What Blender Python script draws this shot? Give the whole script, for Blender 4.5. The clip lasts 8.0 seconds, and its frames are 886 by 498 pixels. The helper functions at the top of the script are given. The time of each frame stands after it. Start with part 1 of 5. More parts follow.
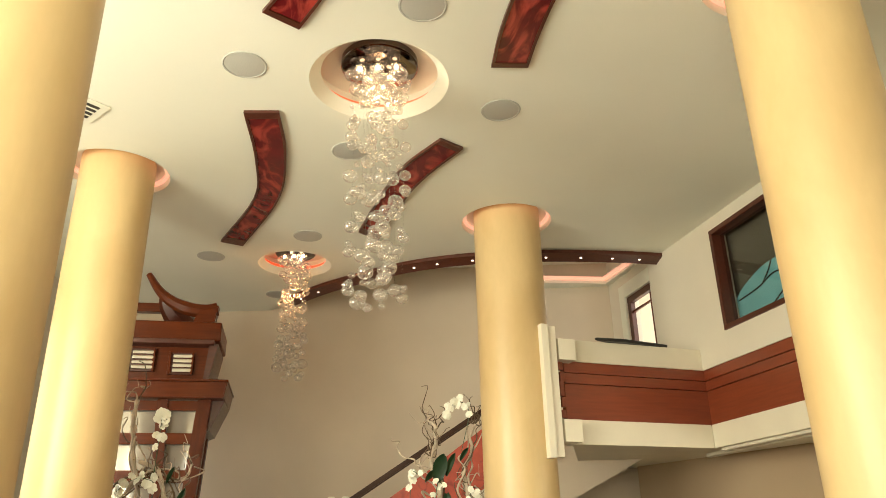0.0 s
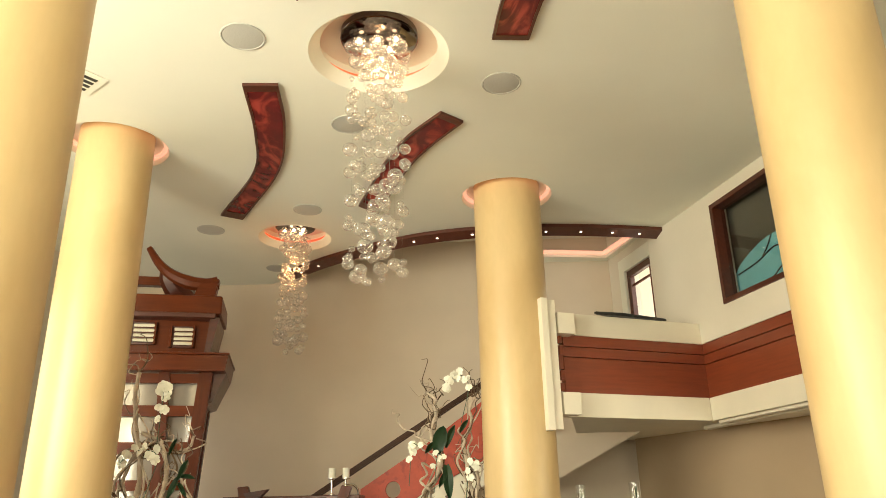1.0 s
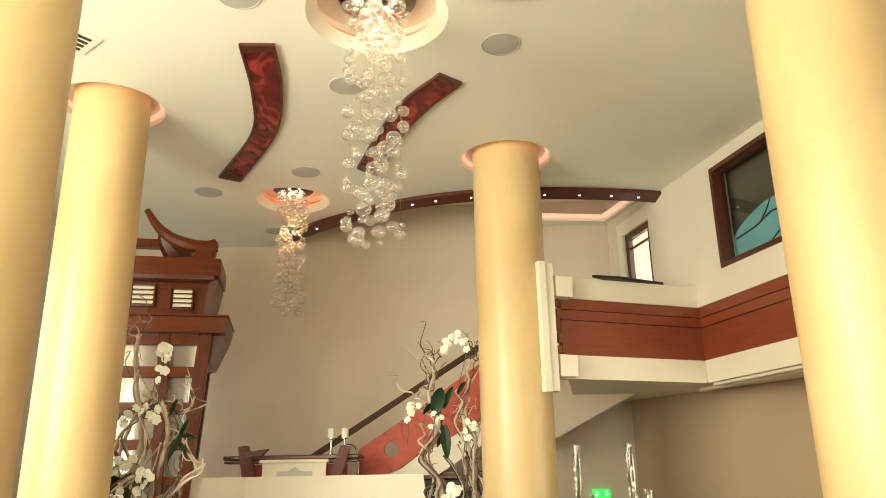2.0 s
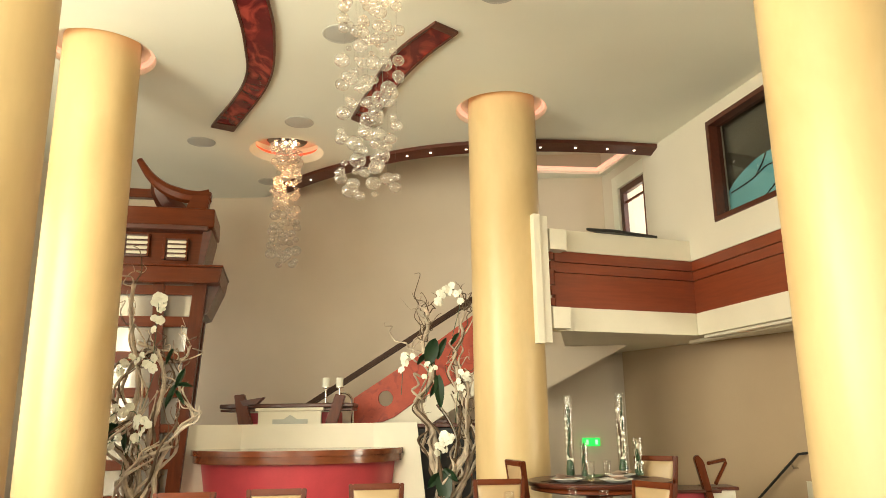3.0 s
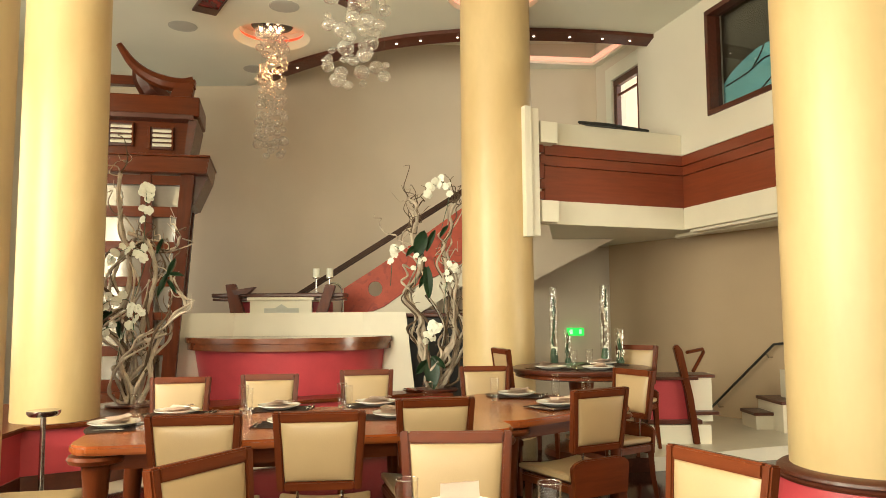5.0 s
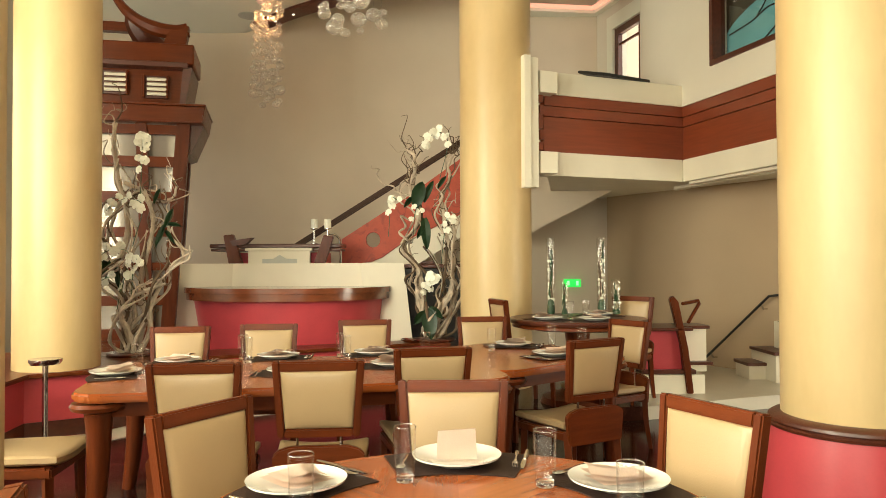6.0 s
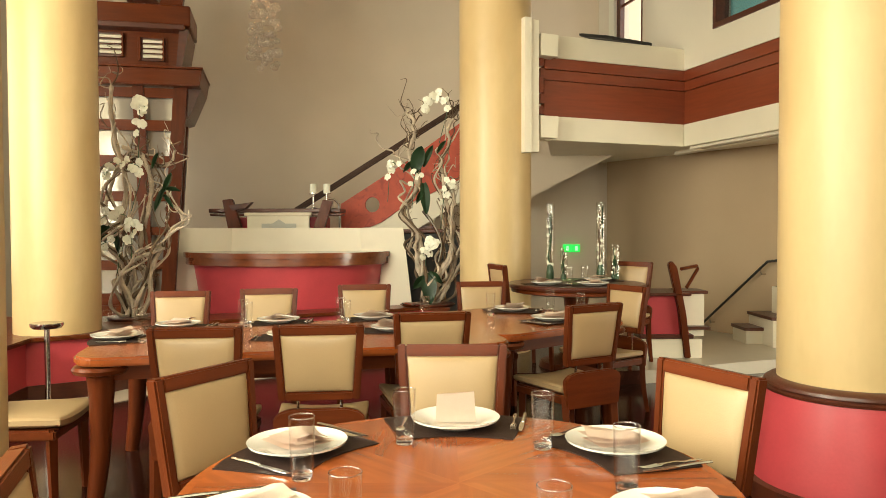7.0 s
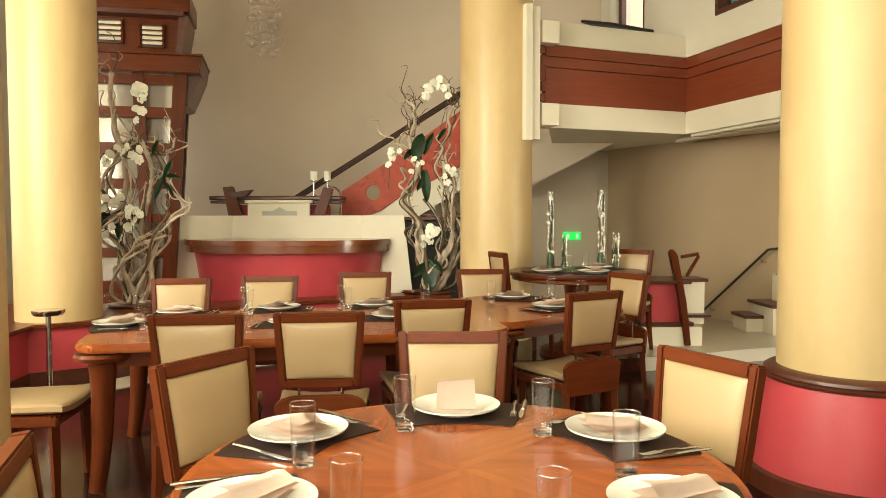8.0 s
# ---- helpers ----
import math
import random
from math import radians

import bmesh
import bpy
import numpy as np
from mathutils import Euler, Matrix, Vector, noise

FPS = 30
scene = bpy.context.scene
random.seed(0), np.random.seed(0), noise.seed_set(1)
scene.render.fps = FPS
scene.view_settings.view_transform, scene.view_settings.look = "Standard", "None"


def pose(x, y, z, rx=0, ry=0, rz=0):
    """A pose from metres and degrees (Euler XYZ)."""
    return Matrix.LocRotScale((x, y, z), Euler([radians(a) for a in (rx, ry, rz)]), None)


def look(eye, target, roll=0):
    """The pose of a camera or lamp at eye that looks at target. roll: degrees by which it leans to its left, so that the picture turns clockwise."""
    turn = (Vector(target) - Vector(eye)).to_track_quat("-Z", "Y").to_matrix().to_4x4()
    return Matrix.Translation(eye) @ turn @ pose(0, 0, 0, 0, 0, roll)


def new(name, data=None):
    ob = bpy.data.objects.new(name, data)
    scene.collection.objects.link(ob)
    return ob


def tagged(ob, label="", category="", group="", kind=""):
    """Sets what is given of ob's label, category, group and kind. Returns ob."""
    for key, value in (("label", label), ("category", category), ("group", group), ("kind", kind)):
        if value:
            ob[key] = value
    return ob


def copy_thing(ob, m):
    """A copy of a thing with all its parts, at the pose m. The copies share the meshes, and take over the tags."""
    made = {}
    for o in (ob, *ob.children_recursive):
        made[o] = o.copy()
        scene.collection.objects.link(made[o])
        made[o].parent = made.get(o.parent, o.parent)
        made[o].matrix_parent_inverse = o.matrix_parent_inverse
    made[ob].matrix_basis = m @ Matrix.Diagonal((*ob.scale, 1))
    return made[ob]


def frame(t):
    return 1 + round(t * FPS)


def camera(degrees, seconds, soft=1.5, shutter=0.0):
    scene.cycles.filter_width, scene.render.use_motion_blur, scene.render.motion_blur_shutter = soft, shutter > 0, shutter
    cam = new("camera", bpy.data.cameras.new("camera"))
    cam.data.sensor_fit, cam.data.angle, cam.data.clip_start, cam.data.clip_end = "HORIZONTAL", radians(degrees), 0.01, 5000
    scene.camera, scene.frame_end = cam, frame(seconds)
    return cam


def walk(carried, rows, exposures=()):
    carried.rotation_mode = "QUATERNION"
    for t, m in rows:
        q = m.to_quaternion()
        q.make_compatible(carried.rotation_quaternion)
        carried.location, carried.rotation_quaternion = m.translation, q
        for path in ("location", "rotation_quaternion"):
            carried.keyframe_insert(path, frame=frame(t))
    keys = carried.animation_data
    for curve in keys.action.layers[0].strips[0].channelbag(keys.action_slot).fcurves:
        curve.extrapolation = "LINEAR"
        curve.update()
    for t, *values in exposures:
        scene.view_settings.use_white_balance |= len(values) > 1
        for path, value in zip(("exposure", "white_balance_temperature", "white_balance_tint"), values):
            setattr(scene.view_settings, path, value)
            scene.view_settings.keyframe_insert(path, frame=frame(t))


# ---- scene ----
# ---- camera: a tripod head tilting down from the ceiling to the tables ----
cam = camera(62.0, 8.0, soft=0.8)
EYE = (0.0, 0.0, 1.38)
PATH = [(0.0, 1.78, 21.85, 1.2), (0.5, 1.77, 21.0, 1.17), (1.0, 1.76, 19.83, 1.15), (1.5, 1.72, 18.53, 1.08),
        (3.0, 1.07, 13.23, 0.76), (3.5, 0.64, 11.24, 0.67), (4.0, 0.37, 9.09, 0.62), (4.5, 0.27, 6.97, 0.51),
        (6.0, 0.0, 1.1, 0.22), (6.5, -0.04, -0.44, 0.18), (7.0, -0.05, -1.62, 0.13), (7.5, -0.02, -2.26, 0.1), (8.0, 0.0, -2.58, 0.07)]
walk(cam, [(t, pose(*EYE, 90 + p, r, y)) for t, y, p, r in PATH], exposures=[(0.0, 0.0), (0.5, 0.03), (1.5, 0.15), (3.0, 0.25), (4.5, 0.17), (6.0, 0.02), (8.0, 0.0)])

# ---- world and large lights ----
world = bpy.data.worlds.new("world")
scene.world = world
world.use_nodes = True
wn = world.node_tree
sky = wn.nodes.new("ShaderNodeTexSky")
sky.sky_type = "NISHITA"
sky.sun_disc = False
sky.sun_elevation, sky.sun_rotation = radians(63), radians(250)
wn.links.new(sky.outputs[0], wn.nodes["Background"].inputs[0])
wn.nodes["Background"].inputs[1].default_value = 0.06


def lamp(name, kind, m, power, colour, size=(1, 1), spread=180):
    data = bpy.data.lights.new(name, kind)
    data.energy, data.color = power, colour
    if kind == "AREA":
        data.shape, data.size, data.size_y, data.spread = "RECTANGLE", size[0], size[1], radians(spread)
    elif kind == "POINT":
        data.shadow_soft_size = size[0]
    ob = new(name, data)
    ob.matrix_world = m
    return ob


sun_data = bpy.data.lights.new("sun", "SUN")
sun_data.energy, sun_data.angle, sun_data.color = 3.0, radians(0.5), (1.0, 0.93, 0.82)
sun_ob = new("sun", sun_data)
sun_ob.matrix_world = look((-8, -2, 16), (0, 0.5, 0))
# daylight entering by the windows on the left, behind, and under the balcony
lamp("window_light_left", "AREA", look((-5.05, 0.9, 2.8), (0, 2.4, 3.0)), 670, (1.0, 0.955, 0.745), (3.9, 2.6))
lamp("window_light_middle", "AREA", look((-5.05, 6.2, 2.3), (0, 7.2, 1.9)), 32, (1.0, 0.955, 0.76), (1.8, 2.6))
lamp("window_light_far", "AREA", look((-5.05, 10.0, 2.3), (0, 10.2, 2.3)), 11, (1.0, 0.96, 0.84), (1.2, 2.6))
lamp("window_light_right", "AREA", look((6.35, 4.5, 1.1), (2.4, 7.4, 0.2)), 48, (1.0, 0.92, 0.70), (2.8, 1.1), 100)
lamp("window_light_behind", "AREA", look((-1.4, -0.95, 2.3), (-0.6, 4, 2.4)), 215, (1.0, 0.955, 0.745), (4.2, 2.2))

# ---- materials ----


def material(name, colour, rough=0.5, metal=0.0, var=0.12, scale=6.0, fine=60.0, bump=0.02, stretch=(1, 1, 1), spec=0.5, coat=0.0, per_object=0.0):
    m = bpy.data.materials.new(name)
    m.use_nodes = True
    n, l = m.node_tree.nodes, m.node_tree.links
    b = n["Principled BSDF"]
    b.inputs["Roughness"].default_value, b.inputs["Metallic"].default_value = rough, metal
    b.inputs["Specular IOR Level"].default_value, b.inputs["Coat Weight"].default_value = spec, coat
    b.inputs["Coat Roughness"].default_value = 0.12
    co, mp = n.new("ShaderNodeTexCoord"), n.new("ShaderNodeMapping")
    mp.inputs["Scale"].default_value = stretch
    l.new(co.outputs["Object"], mp.inputs["Vector"])
    a, f = n.new("ShaderNodeTexNoise"), n.new("ShaderNodeTexNoise")
    a.inputs["Scale"].default_value, f.inputs["Scale"].default_value = scale, fine
    a.inputs["Detail"].default_value = 5
    for t in (a, f):
        l.new(mp.outputs[0], t.inputs["Vector"])
    mix = n.new("ShaderNodeMix")
    mix.data_type = "RGBA"
    c = colour
    mix.inputs["A"].default_value = (*[max(0, v * (1 - var)) for v in c], 1)
    mix.inputs["B"].default_value = (*[min(1, v * (1 + var)) for v in c], 1)
    add = n.new("ShaderNodeMath")
    add.operation = "MULTIPLY_ADD"
    add.inputs[1].default_value = 0.35
    l.new(f.outputs["Fac"], add.inputs[0])
    sc = n.new("ShaderNodeMath")
    sc.operation = "MULTIPLY_ADD"
    sc.inputs[1].default_value, sc.inputs[2].default_value = 1.5, -0.42
    l.new(a.outputs["Fac"], sc.inputs[0])
    l.new(sc.outputs[0], add.inputs[2])
    last = add
    if per_object:
        oi, pm = n.new("ShaderNodeObjectInfo"), n.new("ShaderNodeMath")
        pm.operation = "MULTIPLY_ADD"
        pm.inputs[1].default_value = per_object
        l.new(oi.outputs["Random"], pm.inputs[0])
        l.new(add.outputs[0], pm.inputs[2])
        last = pm
    l.new(last.outputs[0], mix.inputs["Factor"])
    l.new(mix.outputs["Result"], b.inputs["Base Color"])
    if bump:
        bp = n.new("ShaderNodeBump")
        bp.inputs["Strength"].default_value, bp.inputs["Distance"].default_value = min(1, bump * 10), 0.004
        l.new(f.outputs["Fac"], bp.inputs["Height"])
        l.new(bp.outputs[0], b.inputs["Normal"])
    return m


def two_tone(m, colour, scale, low, high, distort=0.0, stretch=None):
    """Veins or patches of a second colour over a material."""
    n, l = m.node_tree.nodes, m.node_tree.links
    b = n["Principled BSDF"]
    src = b.inputs["Base Color"].links[0].from_socket
    t, r, mix = n.new("ShaderNodeTexNoise"), n.new("ShaderNodeValToRGB"), n.new("ShaderNodeMix")
    co, mp = n.new("ShaderNodeTexCoord"), n.new("ShaderNodeMapping")
    l.new(co.outputs["Object"], mp.inputs["Vector"])
    mp.inputs["Scale"].default_value = stretch or (1, 1, 1)
    l.new(mp.outputs[0], t.inputs["Vector"])
    t.inputs["Scale"].default_value, t.inputs["Detail"].default_value, t.inputs["Distortion"].default_value = scale, 6, distort
    r.color_ramp.elements[0].position, r.color_ramp.elements[1].position = low, high
    mix.data_type = "RGBA"
    l.new(t.outputs["Fac"], r.inputs[0])
    l.new(r.outputs[0], mix.inputs["Factor"])
    l.new(src, mix.inputs["A"])
    mix.inputs["B"].default_value = (*colour, 1)
    l.new(mix.outputs["Result"], b.inputs["Base Color"])
    return m


def glowing(name, colour, strength):
    m = bpy.data.materials.new(name)
    m.use_nodes = True
    b = m.node_tree.nodes["Principled BSDF"]
    b.inputs["Base Color"].default_value = (*colour, 1)
    b.inputs["Emission Color"].default_value, b.inputs["Emission Strength"].default_value = (*colour, 1), strength
    return m


def thin_glass(name, tint=(1, 1, 1), gloss=0.9, base=0.04, milky=0.0, sharp=2.6):
    """Thin clear glass: see-through, with gloss that grows at grazing angles."""
    m = bpy.data.materials.new(name)
    m.use_nodes = True
    n, l = m.node_tree.nodes, m.node_tree.links
    n.remove(n["Principled BSDF"])
    tr, gl, mx, lw = n.new("ShaderNodeBsdfTransparent"), n.new("ShaderNodeBsdfGlossy"), n.new("ShaderNodeMixShader"), n.new("ShaderNodeLayerWeight")
    tr.inputs[0].default_value = (*tint, 1)
    gl.inputs["Roughness"].default_value = 0.03
    lw.inputs["Blend"].default_value = 0.35
    mp = n.new("ShaderNodeMapRange")
    mp.inputs["To Min"].default_value, mp.inputs["To Max"].default_value = base, gloss
    pw = n.new("ShaderNodeMath")
    pw.operation = "POWER"
    pw.inputs[1].default_value = sharp
    l.new(lw.outputs["Facing"], pw.inputs[0])
    l.new(pw.outputs[0], mp.inputs["Value"])
    l.new(mp.outputs[0], mx.inputs[0])
    l.new(tr.outputs[0], mx.inputs[1])
    l.new(gl.outputs[0], mx.inputs[2])
    last = mx
    if milky:
        tl, m2 = n.new("ShaderNodeBsdfTranslucent"), n.new("ShaderNodeMixShader")
        tl.inputs[0].default_value = (0.95, 0.92, 0.88, 1)
        m2.inputs[0].default_value = milky
        l.new(mx.outputs[0], m2.inputs[1])
        l.new(tl.outputs[0], m2.inputs[2])
        last = m2
    l.new(last.outputs[0], n["Material Output"].inputs["Surface"])
    return m


def clear_glass(name):
    m = bpy.data.materials.new(name)
    m.use_nodes = True
    b = m.node_tree.nodes["Principled BSDF"]
    b.inputs["Base Color"].default_value = (0.99, 0.99, 0.985, 1)
    b.inputs["Transmission Weight"].default_value, b.inputs["Roughness"].default_value, b.inputs["IOR"].default_value = 1.0, 0.0, 1.45
    return m


M_CEIL = material("ceiling paint", (0.83, 0.835, 0.72), 0.75, var=0.03, scale=1.2, bump=0.005)
# taupe plaster, made darker to hold the shade under the balcony
M_WALL_LOW = material("taupe wall plaster with balcony shade", (0.49, 0.368, 0.24), 0.8, var=0.05, scale=1.5, bump=0.015)
M_WALL = material("beige wall plaster", (0.67, 0.575, 0.455), 0.8, var=0.05, scale=1.5, bump=0.015)
M_WALL_UP = material("cream wall plaster", (0.74, 0.69, 0.58), 0.75, var=0.04, scale=1.5, bump=0.01)
M_GOLD = two_tone(material("sand gold column plaster", (0.645, 0.475, 0.24), 0.38, var=0.12, scale=2.4, fine=25, bump=0.02, stretch=(1, 1, 0.35)), (0.56, 0.385, 0.175), 1.6, 0.45, 0.75, 0.6, (1, 1, 0.4))
M_CREAM = material("cream painted panel", (0.78, 0.72, 0.58), 0.5, var=0.04, scale=3, bump=0.008)
M_RED = material("raspberry red lacquered dado", (0.54, 0.065, 0.08), 0.38, var=0.14, scale=4, bump=0.01)
M_WOOD = material("cherry wood", (0.124, 0.027, 0.0072), 0.28, var=0.34, scale=3, fine=40, bump=0.02, stretch=(1, 9, 9), coat=0.05, spec=0.16)
M_WOOD_DK = material("dark mahogany wood", (0.085, 0.02, 0.009), 0.35, var=0.30, scale=3, fine=40, bump=0.02, stretch=(1, 9, 9), coat=0.2)
M_WOOD_V = material("upright cherry wood", (0.104, 0.0225, 0.0062), 0.30, var=0.32, scale=3, fine=40, bump=0.02, stretch=(9, 9, 1), coat=0.05, spec=0.16)
M_TABLE = material("polished honey cherry veneer", (0.31, 0.074, 0.015), 0.22, var=0.26, scale=2.5, fine=50, bump=0.006, stretch=(1, 14, 14), coat=0.2)
M_PANEL = material("mahogany balcony panel", (0.22, 0.045, 0.016), 0.36, var=0.18, scale=3, fine=40, bump=0.01, stretch=(1, 1, 12), coat=0.2)
M_PAD = material("cream leather", (0.43, 0.297, 0.155), 0.42, var=0.06, scale=5, fine=180, bump=0.012)
M_FLOOR = two_tone(material("dark marble floor", (0.028, 0.008, 0.005), 0.16, var=0.35, scale=5, fine=35, bump=0.0, spec=0.14), (0.085, 0.028, 0.018), 8, 0.50, 0.78, 1.5)
M_STONE = material("cream stone floor", (0.58, 0.52, 0.42), 0.3, var=0.08, scale=3, fine=30, bump=0.005)
M_WHITE = material("white glazed china", (0.82, 0.79, 0.72), 0.12, var=0.02, bump=0.0, coat=0.4)
M_NAPKIN = material("beige linen napkin", (0.72, 0.57, 0.47), 0.85, var=0.08, scale=14, fine=300, bump=0.012)
M_MAT = material("dark brown leather placemat", (0.030, 0.015, 0.011), 0.55, var=0.25, scale=30, fine=200, bump=0.04, spec=0.2)
M_STEEL = material("polished steel", (0.62, 0.6, 0.57), 0.18, metal=1.0, var=0.05, bump=0.0)
M_ART = two_tone(material("marbled crimson art panel", (0.13, 0.008, 0.010), 0.25, var=0.5, scale=4, fine=20, bump=0.01), (0.42, 0.055, 0.04), 2.6, 0.46, 0.66, 2.6, (1.6, 0.8, 1))
M_STRING = two_tone(material("mottled vermilion plaster", (0.45, 0.07, 0.035), 0.55, var=0.25, scale=6, fine=40, bump=0.03), (0.25, 0.035, 0.025), 7, 0.55, 0.72, 1.0)
M_BRANCH = material("bleached driftwood", (0.50, 0.41, 0.31), 0.8, var=0.5, scale=9, fine=70, bump=0.06)
M_LEAF = material("dark orchid leaf", (0.03, 0.075, 0.03), 0.35, var=0.3, scale=12, bump=0.02)
M_PETAL = material("white orchid petal", (0.90, 0.89, 0.76), 0.6, var=0.06, scale=30, bump=0.02)
M_GLASS = thin_glass("clear drinking glass", (0.99, 0.99, 0.985), 0.8, 0.03, sharp=3.2)
M_GLASS_BASE = clear_glass("solid glass base")
# twig brown, with the shade inside the tangle put into the colour
M_TWIG = material("brown dry twig darkened for shade", (0.13, 0.085, 0.05), 0.85, var=0.35, scale=9, bump=0.05)
M_RAIL = material("nearly black handrail wood", (0.05, 0.021, 0.011), 0.5, var=0.3, scale=4, stretch=(1, 8, 8), spec=0.2)
M_COUNTER = material("lacquered counter wood", (0.20, 0.05, 0.016), 0.2, var=0.3, scale=3, fine=40, bump=0.01, stretch=(1, 9, 9), coat=0.7)
M_BUBBLE = thin_glass("blown glass bubble", (1.0, 0.99, 0.97), 0.95, 0.11, 0.13, 1.3)
M_DISC = material("pale grey speaker grille", (0.50, 0.50, 0.45), 0.6, var=0.05, scale=120, bump=0.04)
M_MIRROR = material("smoked mirror plate", (0.16, 0.14, 0.13), 0.08, metal=1.0, var=0.1, bump=0.0)
M_LED = glowing("warm cove light strip", (1.0, 0.50, 0.34), 0.75)
M_BULB = glowing("halogen bulb", (1.0, 0.74, 0.45), 12.0)
M_SPOT = glowing("small recessed spot", (1.0, 0.85, 0.65), 2.5)
M_EXIT = glowing("green exit sign", (0.02, 0.75, 0.10), 0.85)
M_DAY = glowing("bright sky outside", (1.0, 0.97, 0.9), 2.2)
M_BLACK = material("black metal", (0.02, 0.018, 0.016), 0.4, var=0.2, bump=0.01)

# ---- mesh helpers ----


def part(name, bm, mat, parent=None, label="", smooth=False, at=None):
    bmesh.ops.recalc_face_normals(bm, faces=bm.faces)
    me = bpy.data.meshes.new(name)
    bm.to_mesh(me)
    bm.free()
    me.materials.append(mat)
    if smooth:
        me.polygons.foreach_set("use_smooth", [True] * len(me.polygons))
        me.set_sharp_from_angle(angle=radians(40))
    ob = new(name, me)
    ob.parent = parent
    if at is not None:
        ob.matrix_basis = at
    if label:
        tagged(ob, label)
    return ob


def share(name, me, parent, m):
    ob = new(name, me)
    ob.parent = parent
    ob.matrix_basis = m
    return ob


def thing(name, m, label, category, group="", kind=""):
    return_ob = new(name)
    return_ob.empty_display_size = 0.1
    return_ob.matrix_basis = m
    return tagged(return_ob, label, category, group, kind)


def merge(bm, other, m=None):
    if m is not None:
        other.transform(m)
    me = bpy.data.meshes.new("tmp")
    other.to_mesh(me)
    other.free()
    bm.from_mesh(me)
    bpy.data.meshes.remove(me)
    return bm


def box(c, s, bev=0.0, bm=None, rz=0.0, rx=0.0, ry=0.0, seg=2):
    t = bmesh.new()
    bmesh.ops.create_cube(t, size=1)
    t.transform(Matrix.Diagonal((*s, 1)))
    if bev:
        bmesh.ops.bevel(t, geom=t.edges[:], offset=bev, segments=seg, affect="EDGES", profile=0.5)
    return merge(bm or bmesh.new(), t, pose(*c, rx, ry, rz))


def prism(pts, z0, z1, bm=None, bev=0.0, m=None):
    t = bmesh.new()
    lo = [t.verts.new((x, y, z0)) for x, y in pts]
    f = t.faces.new(lo)
    up = bmesh.ops.extrude_face_region(t, geom=[f])
    bmesh.ops.translate(t, verts=[v for v in up["geom"] if isinstance(v, bmesh.types.BMVert)], vec=(0, 0, z1 - z0))
    bmesh.ops.recalc_face_normals(t, faces=t.faces)
    if bev:
        bmesh.ops.bevel(t, geom=t.edges[:], offset=bev, segments=2, affect="EDGES")
    return merge(bm or bmesh.new(), t, m)


def upright(pts, y0, y1, bm=None, bev=0.0, m=None):
    """An outline in x and z, thick from y0 to y1."""
    t = prism(pts, -y1, -y0, bev=bev)
    t.transform(pose(0, 0, 0, 90, 0, 0))
    return merge(bm or bmesh.new(), t, m)


def lathe(profile, n=32, bm=None, m=None, a0=0.0, a1=360.0):
    t = bmesh.new()
    full = abs(a1 - a0) >= 360
    k = n if full else n + 1
    rings = []
    for r, z in profile:
        if r < 1e-6:
            rings.append([t.verts.new((0, 0, z))])
        else:
            rings.append([t.verts.new((r * math.cos(radians(a0 + (a1 - a0) * i / n)), r * math.sin(radians(a0 + (a1 - a0) * i / n)), z)) for i in range(k)])
    for p, q in zip(rings, rings[1:]):
        for i in range(n):
            j = (i + 1) % k
            vs = [p[i % len(p)], p[j % len(p)], q[j % len(q)], q[i % len(q)]]
            u = []
            for v in vs:
                if v not in u:
                    u.append(v)
            if len(u) > 2:
                t.faces.new(u)
    return merge(bm or bmesh.new(), t, m)


def tube(pts, radii, n=8, bm=None, flat=1.0):
    t = bmesh.new()
    pts = [Vector(p) for p in pts]
    if not isinstance(radii, (list, tuple)):
        radii = [radii] * len(pts)
    rings, side = [], None
    for i, p in enumerate(pts):
        d = (pts[min(i + 1, len(pts) - 1)] - pts[max(i - 1, 0)]).normalized()
        ref = Vector((0, 0, 1)) if abs(d.z) < 0.95 else Vector((1, 0, 0))
        side = d.cross(ref).normalized() if side is None else (side - d * side.dot(d)).normalized()
        other = d.cross(side)
        rings.append([t.verts.new(p + (side * math.cos(2 * math.pi * k / n) + other * (flat * math.sin(2 * math.pi * k / n))) * radii[i]) for k in range(n)])
    for a, b in zip(rings, rings[1:]):
        for k in range(n):
            t.faces.new((a[k], a[(k + 1) % n], b[(k + 1) % n], b[k]))
    t.faces.new(rings[0][::-1])
    t.faces.new(rings[-1])
    return merge(bm or bmesh.new(), t)


def curve_pts(ctrl, n):
    """A smooth line through control points."""
    c = [Vector(p) for p in ctrl]
    c = [2 * c[0] - c[1]] + c + [2 * c[-1] - c[-2]]
    out = []
    for i in range(1, len(c) - 2):
        for k in range(n):
            u = k / n
            a, b, d, e = c[i - 1], c[i], c[i + 1], c[i + 2]
            out.append(0.5 * (2 * b + (d - a) * u + (2 * a - 5 * b + 4 * d - e) * u * u + (3 * b - a - 3 * d + e) * u ** 3))
    out.append(c[-2])
    return out


def bar_between(p, q, w, h, bm=None, bev=0.0):
    """A rectangular bar from p to q, w wide and h high."""
    p, q = Vector(p), Vector(q)
    t = bmesh.new()
    bmesh.ops.create_cube(t, size=1)
    t.transform(Matrix.Diagonal((w, h, (q - p).length, 1)))
    if bev:
        bmesh.ops.bevel(t, geom=t.edges[:], offset=bev, segments=2, affect="EDGES")
    d = (q - p).normalized()
    x = Vector((0, 0, 1)).cross(d)
    x = x.normalized() if x.length > 1e-4 else Vector((1, 0, 0))
    y = d.cross(x)
    r = Matrix((x, y, d)).transposed().to_4x4()
    return merge(bm or bmesh.new(), t, Matrix.Translation((p + q) / 2) @ r)


